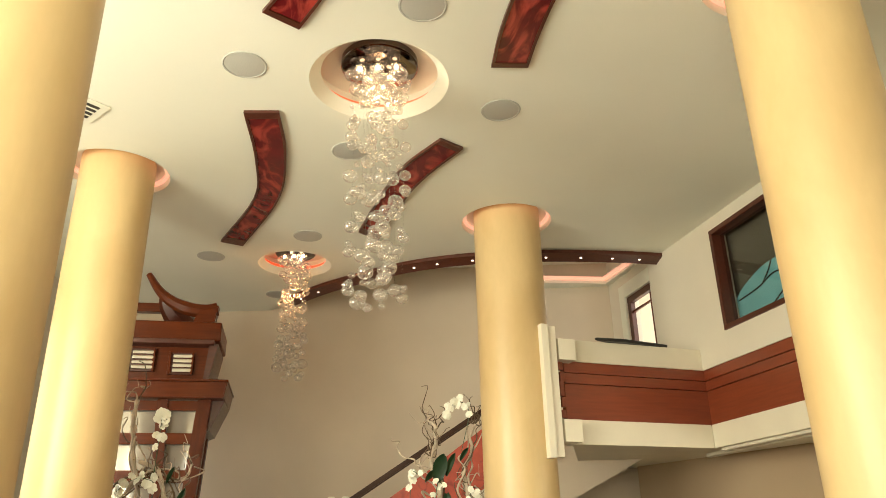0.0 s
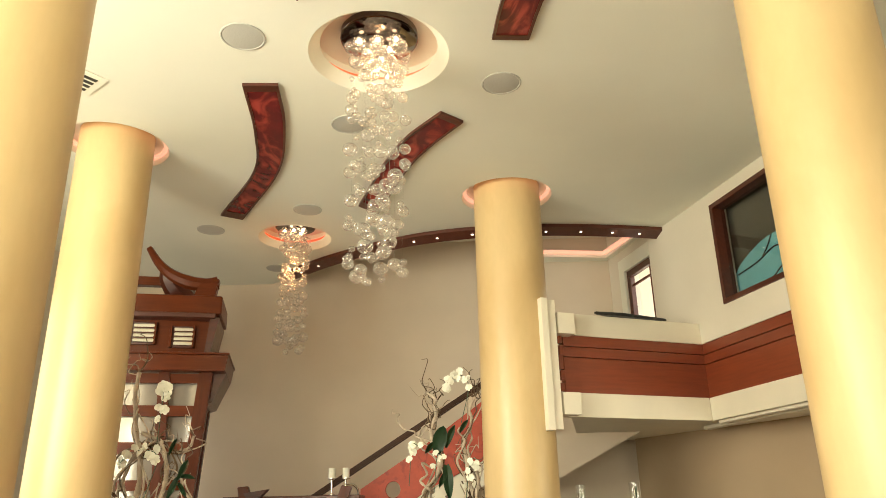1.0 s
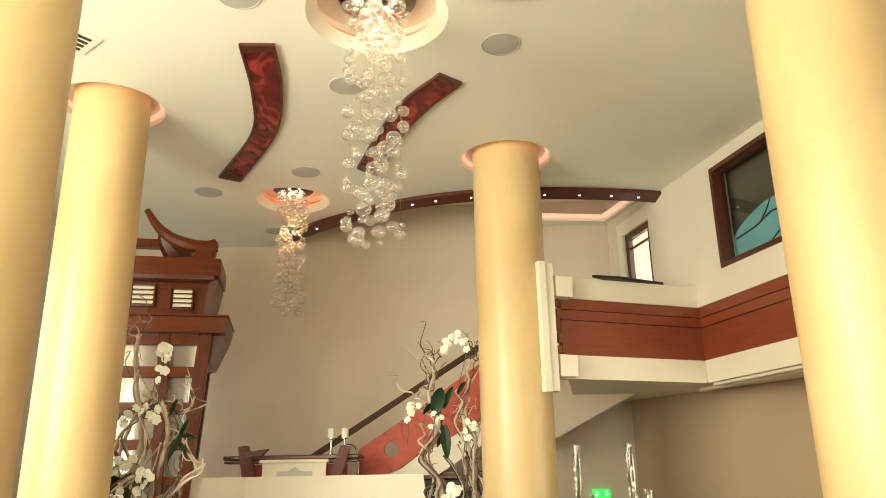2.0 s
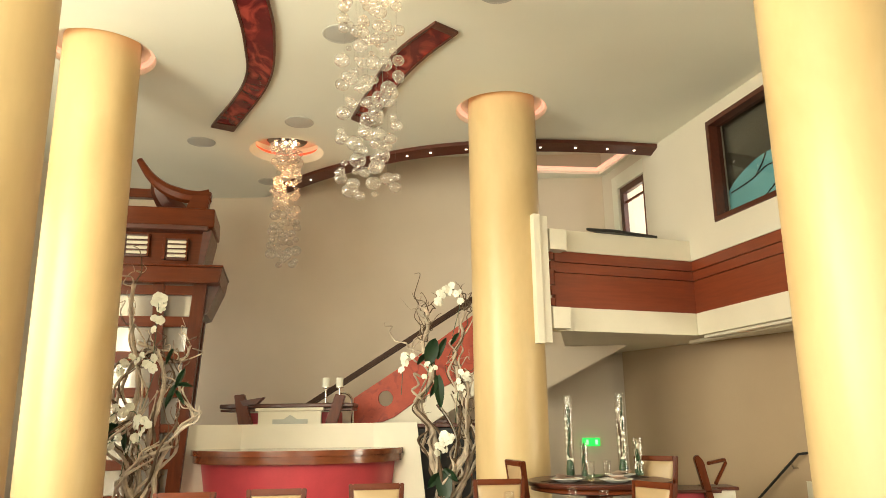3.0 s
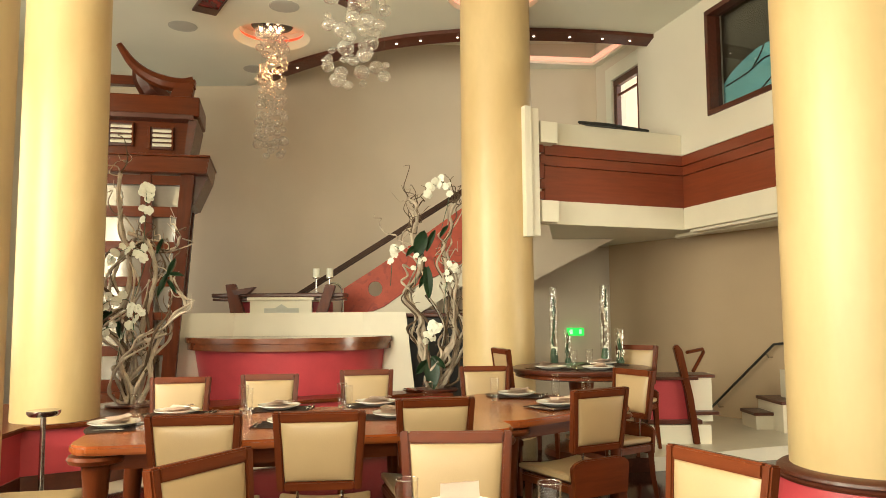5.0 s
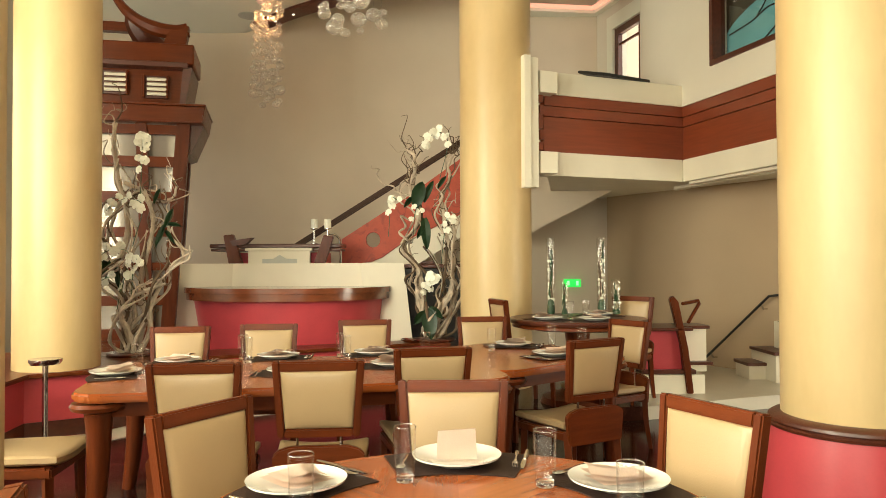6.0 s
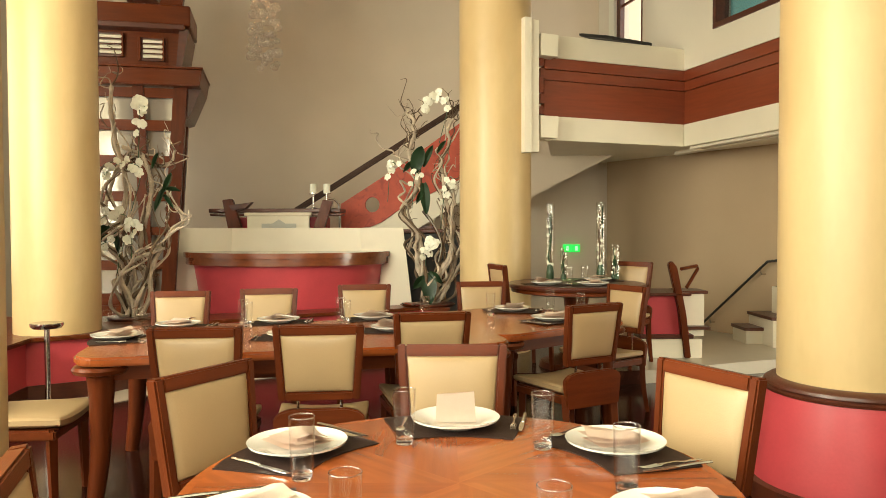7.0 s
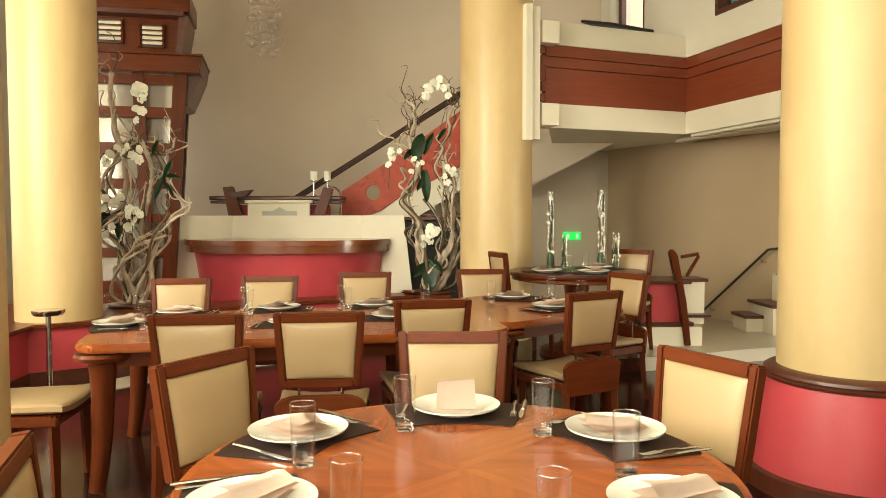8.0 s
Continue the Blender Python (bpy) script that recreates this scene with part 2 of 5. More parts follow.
def wall_between(p, q, z0, z1, thick, holes=(), bm=None):
    """A wall from p to q in plan, its face on the line and its body to the right hand of p to q; holes: (s0, s1, z0, z1) along it."""
    p, q = Vector(p), Vector(q)
    length = (q - p).length
    d = (q - p) / length
    ss = sorted({0, length, *[h[0] for h in holes], *[h[1] for h in holes]})
    zs = sorted({z0, z1, *[h[2] for h in holes], *[h[3] for h in holes]})
    bm = bm or bmesh.new()
    m = Matrix.Translation((p.x, p.y, 0)) @ Matrix.Rotation(math.atan2(d.y, d.x), 4, "Z")
    for a, b in zip(ss, ss[1:]):
        for c, e in zip(zs, zs[1:]):
            if any(h[0] <= a and b <= h[1] and h[2] <= c and e <= h[3] for h in holes):
                continue
            t = bmesh.new()
            bmesh.ops.create_cube(t, size=1)
            t.transform(Matrix.Translation(((a + b) / 2, -thick / 2, (c + e) / 2)) @ Matrix.Diagonal((b - a, thick, e - c, 1)))
            merge(bm, t, m)
    bmesh.ops.remove_doubles(bm, verts=bm.verts, dist=0.0005)
    return bm


H = 4.75
# ---- the large structure ----
R0, R1, R_BACK = Vector((2.70, 8.27)), Vector((3.11, 6.79)), Vector((2.49, 9.03))
R_DIR = (R1 - R0).normalized()
R_END = R0 + R_DIR * 9.7
L0 = Vector((1.06, 7.60))

floor = part("floor", box((0.6, 4.75, -0.06), (12.2, 12.3, 0.12)), M_FLOOR)
tagged(floor, "dark brown polished marble floor under the tables", "floor", kind="structure")

edge = curve_pts([(-0.2, 6.3, 0), (0.6, 6.36, 0), (1.79, 6.49, 0), (3.17, 7.0, 0), (4.6, 7.3, 0), (6.5, 7.4, 0)], 6)
stone_pts = [(p.x, p.y) for p in edge[12:]] + [(6.5, 10.69), (1.95, 10.69)]
platform = part("raised_floor", prism(stone_pts, 0.0, 0.12), M_STONE)
tagged(platform, "low cream stone floor step with curved edge", "floor", kind="structure")
marble_pts = [(p.x, p.y) for p in edge[:13]] + [(1.949, 10.69), (-5.3, 10.69), (-5.3, 7.25), (-2.75, 7.25), (-1.4, 7.8), (-0.02, 8.24), (-0.05, 7.0)]
step_floor = part("raised_floor_dark", prism(marble_pts, 0.0, 0.12), M_FLOOR)
tagged(step_floor, "dark marble raised floor under the far round table", "floor", kind="structure")
border = part("floor_border", prism([(-2.82, 3.6), (-3.02, 5.6), (-2.6, 5.82), (-2.18, 6.40), (-1.14, 7.07), (-0.22, 7.55), (-0.26, 7.97), (-1.3, 7.44), (-2.45, 6.71), (-2.85, 6.04), (-3.27, 5.77), (-3.01, 3.6)], 0.0, 0.008), M_STONE)
tagged(border, "narrow cream stone border along the low wall", "floor", kind="structure")

wall_north = part("wall_north", wall_between((6.5, 10.7), (-5.3, 10.7), 0, 5.6, 0.2), M_WALL)
tagged(wall_north, "tall plain beige plastered back wall", "wall", kind="structure")
wall_west = part("wall_west", wall_between((-5.3, 10.7), (-5.3, -1.2), 0, 5.6, 0.2, holes=[(0.1, 1.3, 1.0, 3.6), (3.6, 5.4, 1.0, 3.6), (7.85, 11.75, 1.5, 4.1)]), M_WALL_UP)
tagged(wall_west, "cream plastered side wall with a wide window", "wall", kind="structure")
wall_south = part("wall_south", wall_between((-5.3, -1.2), (6.5, -1.2), 0, 5.6, 0.2, holes=[(1.8, 6.0, 1.2, 3.4)]), M_WALL_UP)
tagged(wall_south, "cream plastered wall with a wide window", "wall", kind="structure")
wall_east = part("wall_east", wall_between((6.5, -1.2), (6.5, 10.7), 0, 5.6, 0.2, holes=[(4.2, 7.2, 0.5, 2.2)]), M_WALL_UP)
tagged(wall_east, "cream plastered wall with a low wide window", "wall", kind="structure")

# upper wall over the balcony front, with the picture window
s0 = (Vector((2.84, 7.76)) - R_BACK).length
s1 = (Vector((3.22, 6.39)) - R_BACK).length
wall_up = part("wall_balcony_side", wall_between(R_END, R_BACK, 3.13, H + 0.5, 0.2, holes=[((R_END - R_BACK).length - s1, (R_END - R_BACK).length - s0, 3.45, 4.60)]), M_WALL_UP)
tagged(wall_up, "cream upper storey wall above the balcony panel", "wall", kind="structure")

# ceiling with round recesses and a curved edge
BEAM = curve_pts([(-2.9, 10.7, 0), (-2.28, 10.12, 0), (-1.65, 9.58, 0), (-0.68, 8.99, 0), (0.19, 8.74, 0), (1.08, 8.72, 0), (1.91, 8.82, 0), (2.58, 8.96, 0)], 6)
COLS = [(0.55, 7.66, 0.37, 0.505), (-3.235, 6.19, 0.335, 0.47), (-1.93, 2.55, 0.36, 0.50), (2.1, 3.75, 0.36, 0.505)]
RECESS = [(-0.58, 4.87, 0.545), (-2.10, 8.78, 0.46)]


def ring_of(x, y, r, z, n=48):
    return [(x + r * math.cos(2 * math.pi * i / n), y + r * math.sin(2 * math.pi * i / n), z) for i in range(n)]


bm = bmesh.new()
outline = [(p.x, p.y, H) for p in BEAM] + [(R0.x, R0.y, H), (R_END.x, R_END.y, H), (6.4, -1.2, H), (-5.3, -1.2, H), (-5.3, 10.7, H)]
loops = [outline] + [ring_of(x, y, r, H) for x, y, _, r in COLS] + [ring_of(x, y, r, H) for x, y, r in RECESS]
for lp in loops:
    vs = [bm.verts.new(p) for p in lp]
    for a, b in zip(vs, vs[1:] + vs[:1]):
        bm.edges.new((a, b))
bmesh.ops.triangle_fill(bm, edges=bm.edges[:], use_beauty=True)
for x, y, _, r in COLS:
    lathe([(r, H), (r, H + 0.12), (0.1, H + 0.12)], 48, bm, Matrix.Translation((x, y, 0)))
for x, y, r in RECESS:
    lathe([(r, H), (r * 0.84, H + 0.075), (r * 0.84, H + 0.08), (r * 0.95, H + 0.08), (r * 0.95, H + 0.20), (0.05, H + 0.20)], 48, bm, Matrix.Translation((x, y, 0)))
ceiling = part("ceiling", bm, M_CEIL, smooth=True)
tagged(ceiling, "cream painted ceiling with round lit recesses", "ceiling", kind="structure")
roof = part("ceiling_upper", box((0.6, 4.75, 5.4), (12.2, 12.1, 0.1)), M_CEIL)
tagged(roof, "raised cream ceiling behind the curved beam", "ceiling", kind="structure")

bm = bmesh.new()
for a, b in zip(BEAM, BEAM[1:]):
    bar_between((a.x, a.y, H + 0.3), (b.x, b.y, H + 0.3), 0.06, 0.6, bm)
tagged(part("ceiling_edge", bm, M_CEIL), "curved cream edge of the lower ceiling", "ceiling", kind="structure")


def curved_beam():
    top = thing("curved_beam", pose(0, 0, 0), "dark wooden curved beam with small spots along the ceiling edge", "beam")
    t = bmesh.new()
    prev = None
    pts = BEAM[4:]
    for i, p in enumerate(pts):
        d = (pts[min(i + 1, len(pts) - 1)] - pts[max(i - 1, 0)]).normalized()
        nrm = Vector((d.y, -d.x, 0))
        ring = [t.verts.new(p + nrm * o + Vector((0, 0, z))) for o, z in ((0.04, H - 0.006), (0.20, H - 0.006), (0.20, H - 0.05), (0.04, H - 0.105))]
        if prev:
            for k in range(4):
                t.faces.new((prev[k], prev[(k + 1) % 4], ring[(k + 1) % 4], ring[k]))
        else:
            t.faces.new(ring)
        prev = ring
    t.faces.new(prev)
    part("beam_body", t, M_WOOD_DK, top)
    run = 0.0
    spot = lathe([(0, 0), (0.016, 0), (0.016, 0.008), (0, 0.008)], 10)
    me = None
    for a, b in zip(pts, pts[1:]):
        run += (b - a).length
        if run > 0.30:
            run = 0
            d = (b - a).normalized()
            nrm = Vector((d.y, -d.x, 0))
            m = Matrix.Translation(b + nrm * 0.12 + Vector((0, 0, H - 0.086)))
            if me is None:
                me = part("spot", spot, M_SPOT, top, at=m).data
            else:
                share("spot", me, top, m)


curved_beam()


def column(x, y, r, ring, z0, plinth):
    top = thing("column", pose(x, y, 0), "round sand-gold plastered column rising into a lit ceiling ring" if not plinth else "round sand-gold column on a red plinth with wooden cap", "column", "restaurant columns")
    part("shaft", lathe([(r, z0), (r, H + 0.115)], 64), M_GOLD, top, smooth=True)
    t = bmesh.new()
    lathe([(ring - 0.05, H + 0.055), (ring - 0.015, H + 0.055), (ring - 0.015, H + 0.085), (ring - 0.05, H + 0.085), (ring - 0.05, H + 0.055)], 48, t)
    part("light_ring", t, M_LED, top, "warm pink cove light ring", smooth=True)
    if plinth:
        part("plinth", lathe([(r + 0.125, 0.10), (r + 0.05, 0.54)], 64), M_RED, top, "raspberry red round plinth", smooth=True)
        part("cap", lathe([(r, 0.61), (r + 0.012, 0.61), (r + 0.042, 0.602), (r + 0.060, 0.59), (r + 0.064, 0.576), (r + 0.056, 0.566), (r + 0.068, 0.558), (r + 0.064, 0.545), (r + 0.05, 0.54), (r, 0.54)], 64), M_WOOD_DK, top, "dark wooden moulded cap", smooth=True)
        part("base_ring", lathe([(r + 0.125, 0.10), (r + 0.155, 0.09), (r + 0.16, 0.0), (r, 0.0)], 64), M_WOOD_DK, top, "dark wooden skirting ring", smooth=True)
    return top


for i, (x, y, r, ring) in enumerate(COLS):
    column(x, y, r, ring, (0.12, 0.525, 0.0, 0.0)[i], i == 3)

# low red wall with a wooden cap, used as a planter shelf
LOW = [(-3.02, 3.6), (-3.28, 5.78), (-2.85, 6.05), (-2.45, 6.72), (-1.3, 7.45), (-0.25, 7.98), (0.05, 7.95)]
LOW_BACK = [(0.05, 8.3), (-0.45, 8.22), (-1.4, 7.78), (-2.75, 7.22), (-4.6, 7.2), (-5.28, 7.2), (-5.28, 3.6)]
low = thing("low_wall", pose(0, 0, 0), "low raspberry red partition wall with cherry wood cap", "partition", kind="structure")
part("wall_body", prism(LOW + LOW_BACK, 0.0, 0.49), M_RED, low)
cx = [(-2.98, 3.55), (-3.22, 5.74), (-2.80, 6.01), (-2.41, 6.68), (-1.28, 7.40), (-0.25, 7.93), (0.08, 7.90)]
part("cap", prism(cx + LOW_BACK, 0.49, 0.525, bev=0.008), M_WOOD, low, "cherry wood cap board")
sk = bmesh.new()
for a, b in zip(LOW, LOW[1:]):
    bar_between((a[0], a[1], 0.075), (b[0], b[1], 0.075), 0.02, 0.13, sk)
part("skirting", sk, M_WOOD_DK, low)

# ---- balcony ----
balcony = thing("balcony", pose(0, 0, 0), "cream balcony front with mahogany panels at the corner", "balcony", kind="structure")
part("slab", prism([(L0.x + 0.02, L0.y + 0.05), (R0.x + 0.06, R0.y + 0.05), (R_END.x + 0.06, R_END.y + 0.02), (6.49, -1.1), (6.49, 10.69), (1.6, 10.69)], 2.31, 2.50), M_CREAM, balcony)


def front_strip(name, p, q, z0, z1, out, thick, mat, label=""):
    """A strip along p to q in plan, standing out to the room side."""
    d = (q - p).normalized()
    n = Vector((d.y, -d.x))
    a, b = p + n * out, q + n * out
    c, e = q + n * (out - thick), p + n * (out - thick)
    return part(name, prism([a, b, c, e], z0, z1, bev=0.004), mat, balcony, label)


RW = R0 + R_DIR * 9.6
for p, q, ext in ((L0, R0, (0, 1)), (R0, RW, (1, 0))):
    d = (q - p).normalized()
    pw, qw = p - d * 0.05 * ext[0], q + d * 0.05 * ext[1]
    front_strip("lower_band", p, q, 2.285, 2.53, 0.0, 0.12, M_CREAM)
    front_strip("panel_backing", p - d * 0.12 * ext[0], q + d * 0.12 * ext[1], 2.53, 3.13, -0.07, 0.03, M_PANEL)
    front_strip("wood_panel", pw, qw, 2.53, 2.90, -0.03, 0.05, M_PANEL, "mahogany panel board")
    front_strip("wood_panel", pw, qw, 2.906, 3.01, -0.022, 0.058, M_PANEL)
    front_strip("wood_panel", pw, qw, 3.016, 3.13, -0.014, 0.066, M_PANEL)
front_strip("upper_band", L0, R0, 3.13, 3.365, 0.0, 0.16, M_CREAM)
front_strip("soffit_strip", R0 + R_DIR * 0.02, RW, 2.255, 2.285, -0.06, 0.06, M_CREAM)
front_strip("soffit_strip", R0 - R_DIR * 0.5, RW, 2.25, 2.275, -0.2, 0.06, M_CREAM)
front_strip("soffit_strip", R0 - R_DIR * 0.7, RW, 2.262, 2.31, -0.34, 0.06, M_CREAM)
# end blocks and the white fin against the column
ang = math.degrees(math.atan2((R0 - L0).y, (R0 - L0).x))
for z in (3.22, 2.40):
    part("end_block", box((1.055, 7.54, z), (0.20, 0.16, 0.22), 0.004, rz=ang), M_CREAM, balcony)
fin = bmesh.new()
box((0.835, 7.37, 2.795), (0.077, 0.10, 1.33), 0.004, fin, rz=ang)
box((0.912, 7.42, 2.795), (0.092, 0.08, 1.31), 0.004, fin, rz=ang)
part("fin", fin, M_CREAM, balcony, "cream upright fin beside the column")
for k, (z, hgt) in enumerate(((3.08, 0.10), (2.96, 0.10), (2.84, 0.16), (2.70, 0.1), (2.58, 0.08))):
    part("end_board", box((1.005 + 0.012 * (k % 2), 7.58, z), (0.05, 0.05, hgt), 0.003, rz=ang), M_PANEL, balcony)

# balcony window in the side wall, picture glass with blue reflections behind
M_TINT = thin_glass("dark tinted glass", (0.86, 0.88, 0.87), 0.5, 0.05)
M_TEAL = material("teal painted mural", (0.24, 0.58, 0.64), 0.6, var=0.15, scale=3)
M_BRONZE = material("dark bronze drapery", (0.10, 0.085, 0.06), 0.7, var=0.45, scale=2)
u = -R_DIR
MW = Matrix.Translation((R_BACK.x, R_BACK.y, 0)) @ Matrix.Rotation(math.atan2(R_DIR.y, R_DIR.x), 4, "Z")
win = thing("window_1", MW, "dark wood framed fixed window on the upper floor wall", "window", kind="structure")
fr = 0.055
part("frame_top", box(((s0 + s1) / 2, 0.06, 4.60 - fr / 2), (s1 - s0, 0.16, fr), 0.004), M_WOOD_DK, win)
part("frame_bottom", box(((s0 + s1) / 2, 0.06, 3.45 + fr / 2), (s1 - s0, 0.16, fr), 0.004), M_WOOD_DK, win)
for s in (s0 + fr / 2, s1 - fr / 2):
    part("frame_side", box((s, 0.06, 4.025), (fr, 0.16, 1.15 - 2 * fr), 0.004), M_WOOD_DK, win)
pane = part("pane", box(((s0 + s1) / 2, 0.09, 4.025), (s1 - s0 - 2 * fr, 0.008, 1.15 - 2 * fr)), M_TINT, win, "dark tinted glass pane")
pane.visible_shadow = False

# behind the balcony: side wall with a daylight window, cove light
SA, SB = Vector((2.68, 9.08)), Vector((2.26, 10.69))
wall_mezz = part("wall_mezzanine", wall_between(SA, SB, 2.5, 5.4, 0.2, holes=[(0.14, 1.16, 3.5, 4.62)]), M_WALL_UP)
tagged(wall_mezz, "cream upper floor wall with a small window", "wall", kind="structure")
part_reveal = part("wall_return", wall_between(R_BACK + Vector((0.19, 0.053)), R_BACK, 2.5, H + 0.6, 0.1), M_WALL_UP)
tagged(part_reveal, "short cream wall return", "wall", kind="structure")
MS = Matrix.Translation((SA.x, SA.y, 0)) @ Matrix.Rotation(math.atan2((SB - SA).y, (SB - SA).x), 4, "Z")
win2 = thing("window_2", MS, "dark framed upper window full of daylight", "window", kind="structure")
for c, s in (((0.65, -0.05, 4.575), (1.02, 0.07, 0.09)), ((0.65, -0.05, 3.545), (1.02, 0.07, 0.09)), ((0.185, -0.05, 4.06), (0.09, 0.07, 0.94)), ((1.115, -0.05, 4.06), (0.09, 0.07, 0.94)), ((0.45, -0.05, 4.06), (0.05, 0.05, 0.94))):
    part("frame_bar", box(c, s, 0.004), M_WOOD_DK, win2)
for c, z in (((1.24, 0.012, 4.12), (0.16, 0.03, 1.40)), ((0.57, 0.012, 4.72), (1.18, 0.03, 0.20))):
    part("casing", box(c, z, 0.006), M_CEIL, win2, "pale painted casing")
part("transom", box((0.65, -0.06, 4.40), (0.94, 0.03, 0.03), 0.003), M_WOOD, win2)
part("blind_stile", box((0.60, -0.09, 4.06), (0.035, 0.03, 0.94), 0.003), M_WOOD, win2)
day = part("daylight_backdrop", box((0.65, -0.6, 4.0), (2.4, 0.02, 2.2)), M_DAY, at=MS)
tagged(day, "bright overcast daylight outside the upper window", "backdrop", kind="structure")
cove = thing("cove_light", pose(0, 0, 0), "warm pink light strip in the upper ceiling cove", "cove light")
part("strip", box((1.55, 10.42, 5.03), (1.25, 0.05, 0.05), 0.004, rz=8), M_LED, cove)
part("strip", bar_between((2.17, 10.5, 5.03), (2.52, 9.45, 5.03), 0.05, 0.05), M_LED, cove)
soff = bmesh.new()
box((1.5, 10.6, 5.0), (1.5, 0.28, 0.06), 0, soff, rz=8)
bar_between((2.3, 10.6, 5.0), (2.66, 9.4, 5.0), 0.22, 0.06, soff)
part("soffit", soff, M_CEIL, cove)
ledge = part("parapet_ledge", prism([(1.42, 7.70), (1.62, 7.88), (2.25, 8.24), (2.30, 8.12), (1.75, 7.80)], 3.366, 3.40, bev=0.006), M_BLACK)
tagged(ledge, "dark polished board lying on the cream balcony parapet", "ledge board")
mural = thing("mural", MW, "teal painted mural with dark branching lines behind the window", "mural")
arc = [(s1 + 0.6, 3.3), (s1 + 0.6, 3.86)] + [(p.x, p.z) for p in curve_pts([(s0 + x, 0, z) for x, z in ((1.35, 3.95), (0.95, 4.02), (0.6, 4.03), (0.32, 3.97), (0.08, 3.87), (-0.1, 3.72))], 5)] + [(s0 - 0.1, 3.3)]
part("painted_ground", upright(arc, 0.20, 0.23), M_TEAL, mural)
for line in (((0.05, 3.78), (0.4, 3.82), (0.68, 3.89), (0.95, 3.82), (1.3, 3.70)), ((0.66, 4.03), (0.58, 3.93), (0.48, 3.85)), ((1.35, 3.90), (0.9, 3.74), (0.45, 3.52))):
    pts = curve_pts([(s0 + x, 0.194, z) for x, z in line], 6)
    part("painted_line", tube(pts, 0.008, 6), M_BLACK, mural)
drape = part("drapery", box(((s0 + s1) / 2 + 0.5, 0.30, 4.0), (4.2, 0.03, 1.9)), M_BRONZE, at=MW)
tagged(drape, "dark bronze drapery behind the upper window", "drapery")

# lower wall on the right beneath the balcony, shade put into its colour
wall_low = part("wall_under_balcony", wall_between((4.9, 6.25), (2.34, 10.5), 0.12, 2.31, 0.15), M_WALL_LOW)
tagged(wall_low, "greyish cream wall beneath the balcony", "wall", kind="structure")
wedge = part("stair_soffit", upright([(1.0, 1.70), (2.18, 2.305), (1.0, 2.305)], 9.45, 10.6), M_WALL)
tagged(wedge, "cream sloping underside of the staircase", "staircase", kind="structure")

# big windows that let daylight in (beside and behind the camera)
for nm, m, w, z0, z1 in (("window_3", pose(-5.4, 0.9, 0, 0, 0, 90), 3.9, 1.5, 4.1), ("window_5", pose(6.6, 4.5, 0, 0, 0, 90), 3.0, 0.5, 2.2), ("window_7", pose(-5.4, 6.2, 0, 0, 0, 90), 1.8, 1.0, 3.6), ("window_6", pose(-5.4, 10.0, 0, 0, 0, 90), 1.2, 1.0, 3.6), ("window_4", pose(-1.4, -1.3, 0), 4.2, 1.2, 3.4)):
    wd = thing(nm, m, "wide dark wood framed daylight window", "window", kind="structure")
    for c, s in (((0, 0, z0 + 0.03), (w, 0.1, 0.06)), ((0, 0, z1 - 0.03), (w, 0.1, 0.06)), *[((k * w / 4, 0, (z0 + z1) / 2), (0.06, 0.1, z1 - z0 - 0.12)) for k in (-1.97, -1, 0, 1, 1.97)]):
        part("frame_bar", box(c, s, 0.004), M_WOOD_DK, wd)

# ---- ceiling fittings ----


def speaker(x, y):
    top = thing("ceiling_speaker", pose(x, y, H), "round pale grey speaker flush in the cream ceiling", "speaker", "ceiling speakers")
    part("rim", lathe([(0.150, -0.004), (0.155, -0.008), (0.164, -0.006), (0.166, -0.001)], 40), M_DISC, top, smooth=True)
    part("grille", lathe([(0.0, -0.009), (0.12, -0.008), (0.149, -0.004)], 40), M_DISC, top, smooth=True)


for x, y in ((-1.56, 4.57), (0.39, 5.32), (-0.97, 5.92), (-1.75, 7.86), (-3.06, 8.40), (-0.19, 3.99), (-2.6, 9.95)):
    speaker(x, y)


def art_panel(a, b):
    """A curved ceiling panel between two smooth edges."""
    a, b = curve_pts([(*p, 0) for p in a], 8), curve_pts([(*p, 0) for p in b], 8)
    top = thing("ceiling_art_panel", pose(0, 0, 0), "curved marbled crimson panel in a dark wooden frame", "ceiling panel", "curved ceiling panels")

    def ribbon(u0, u1, k0, k1, z0, z1):
        t = bmesh.new()
        prev = None
        for p, q in list(zip(a, b))[k0:k1]:
            v0, v1 = p.lerp(q, u0), p.lerp(q, u1)
            ring = [t.verts.new((v.x, v.y, z)) for v, z in ((v0, z0), (v1, z0), (v1, z1), (v0, z1))]
            if prev:
                for k in range(4):
                    t.faces.new((prev[k], prev[(k + 1) % 4], ring[(k + 1) % 4], ring[k]))
            else:
                t.faces.new(ring)
            prev = ring
        t.faces.new(prev)
        return t

    n = len(a)
    part("frame", ribbon(0, 0.075, 0, n, H - 0.028, H - 0.002), M_WOOD_DK, top)
    part("frame", ribbon(0.925, 1, 0, n, H - 0.028, H - 0.002), M_WOOD_DK, top)
    part("frame", ribbon(0.075, 0.925, 0, 2, H - 0.028, H - 0.002), M_WOOD_DK, top)
    part("frame", ribbon(0.075, 0.925, n - 2, n, H - 0.028, H - 0.002), M_WOOD_DK, top)
    part("panel", ribbon(0.075, 0.925, 1, n - 1, H - 0.018, H - 0.003), M_ART, top, "marbled crimson panel")


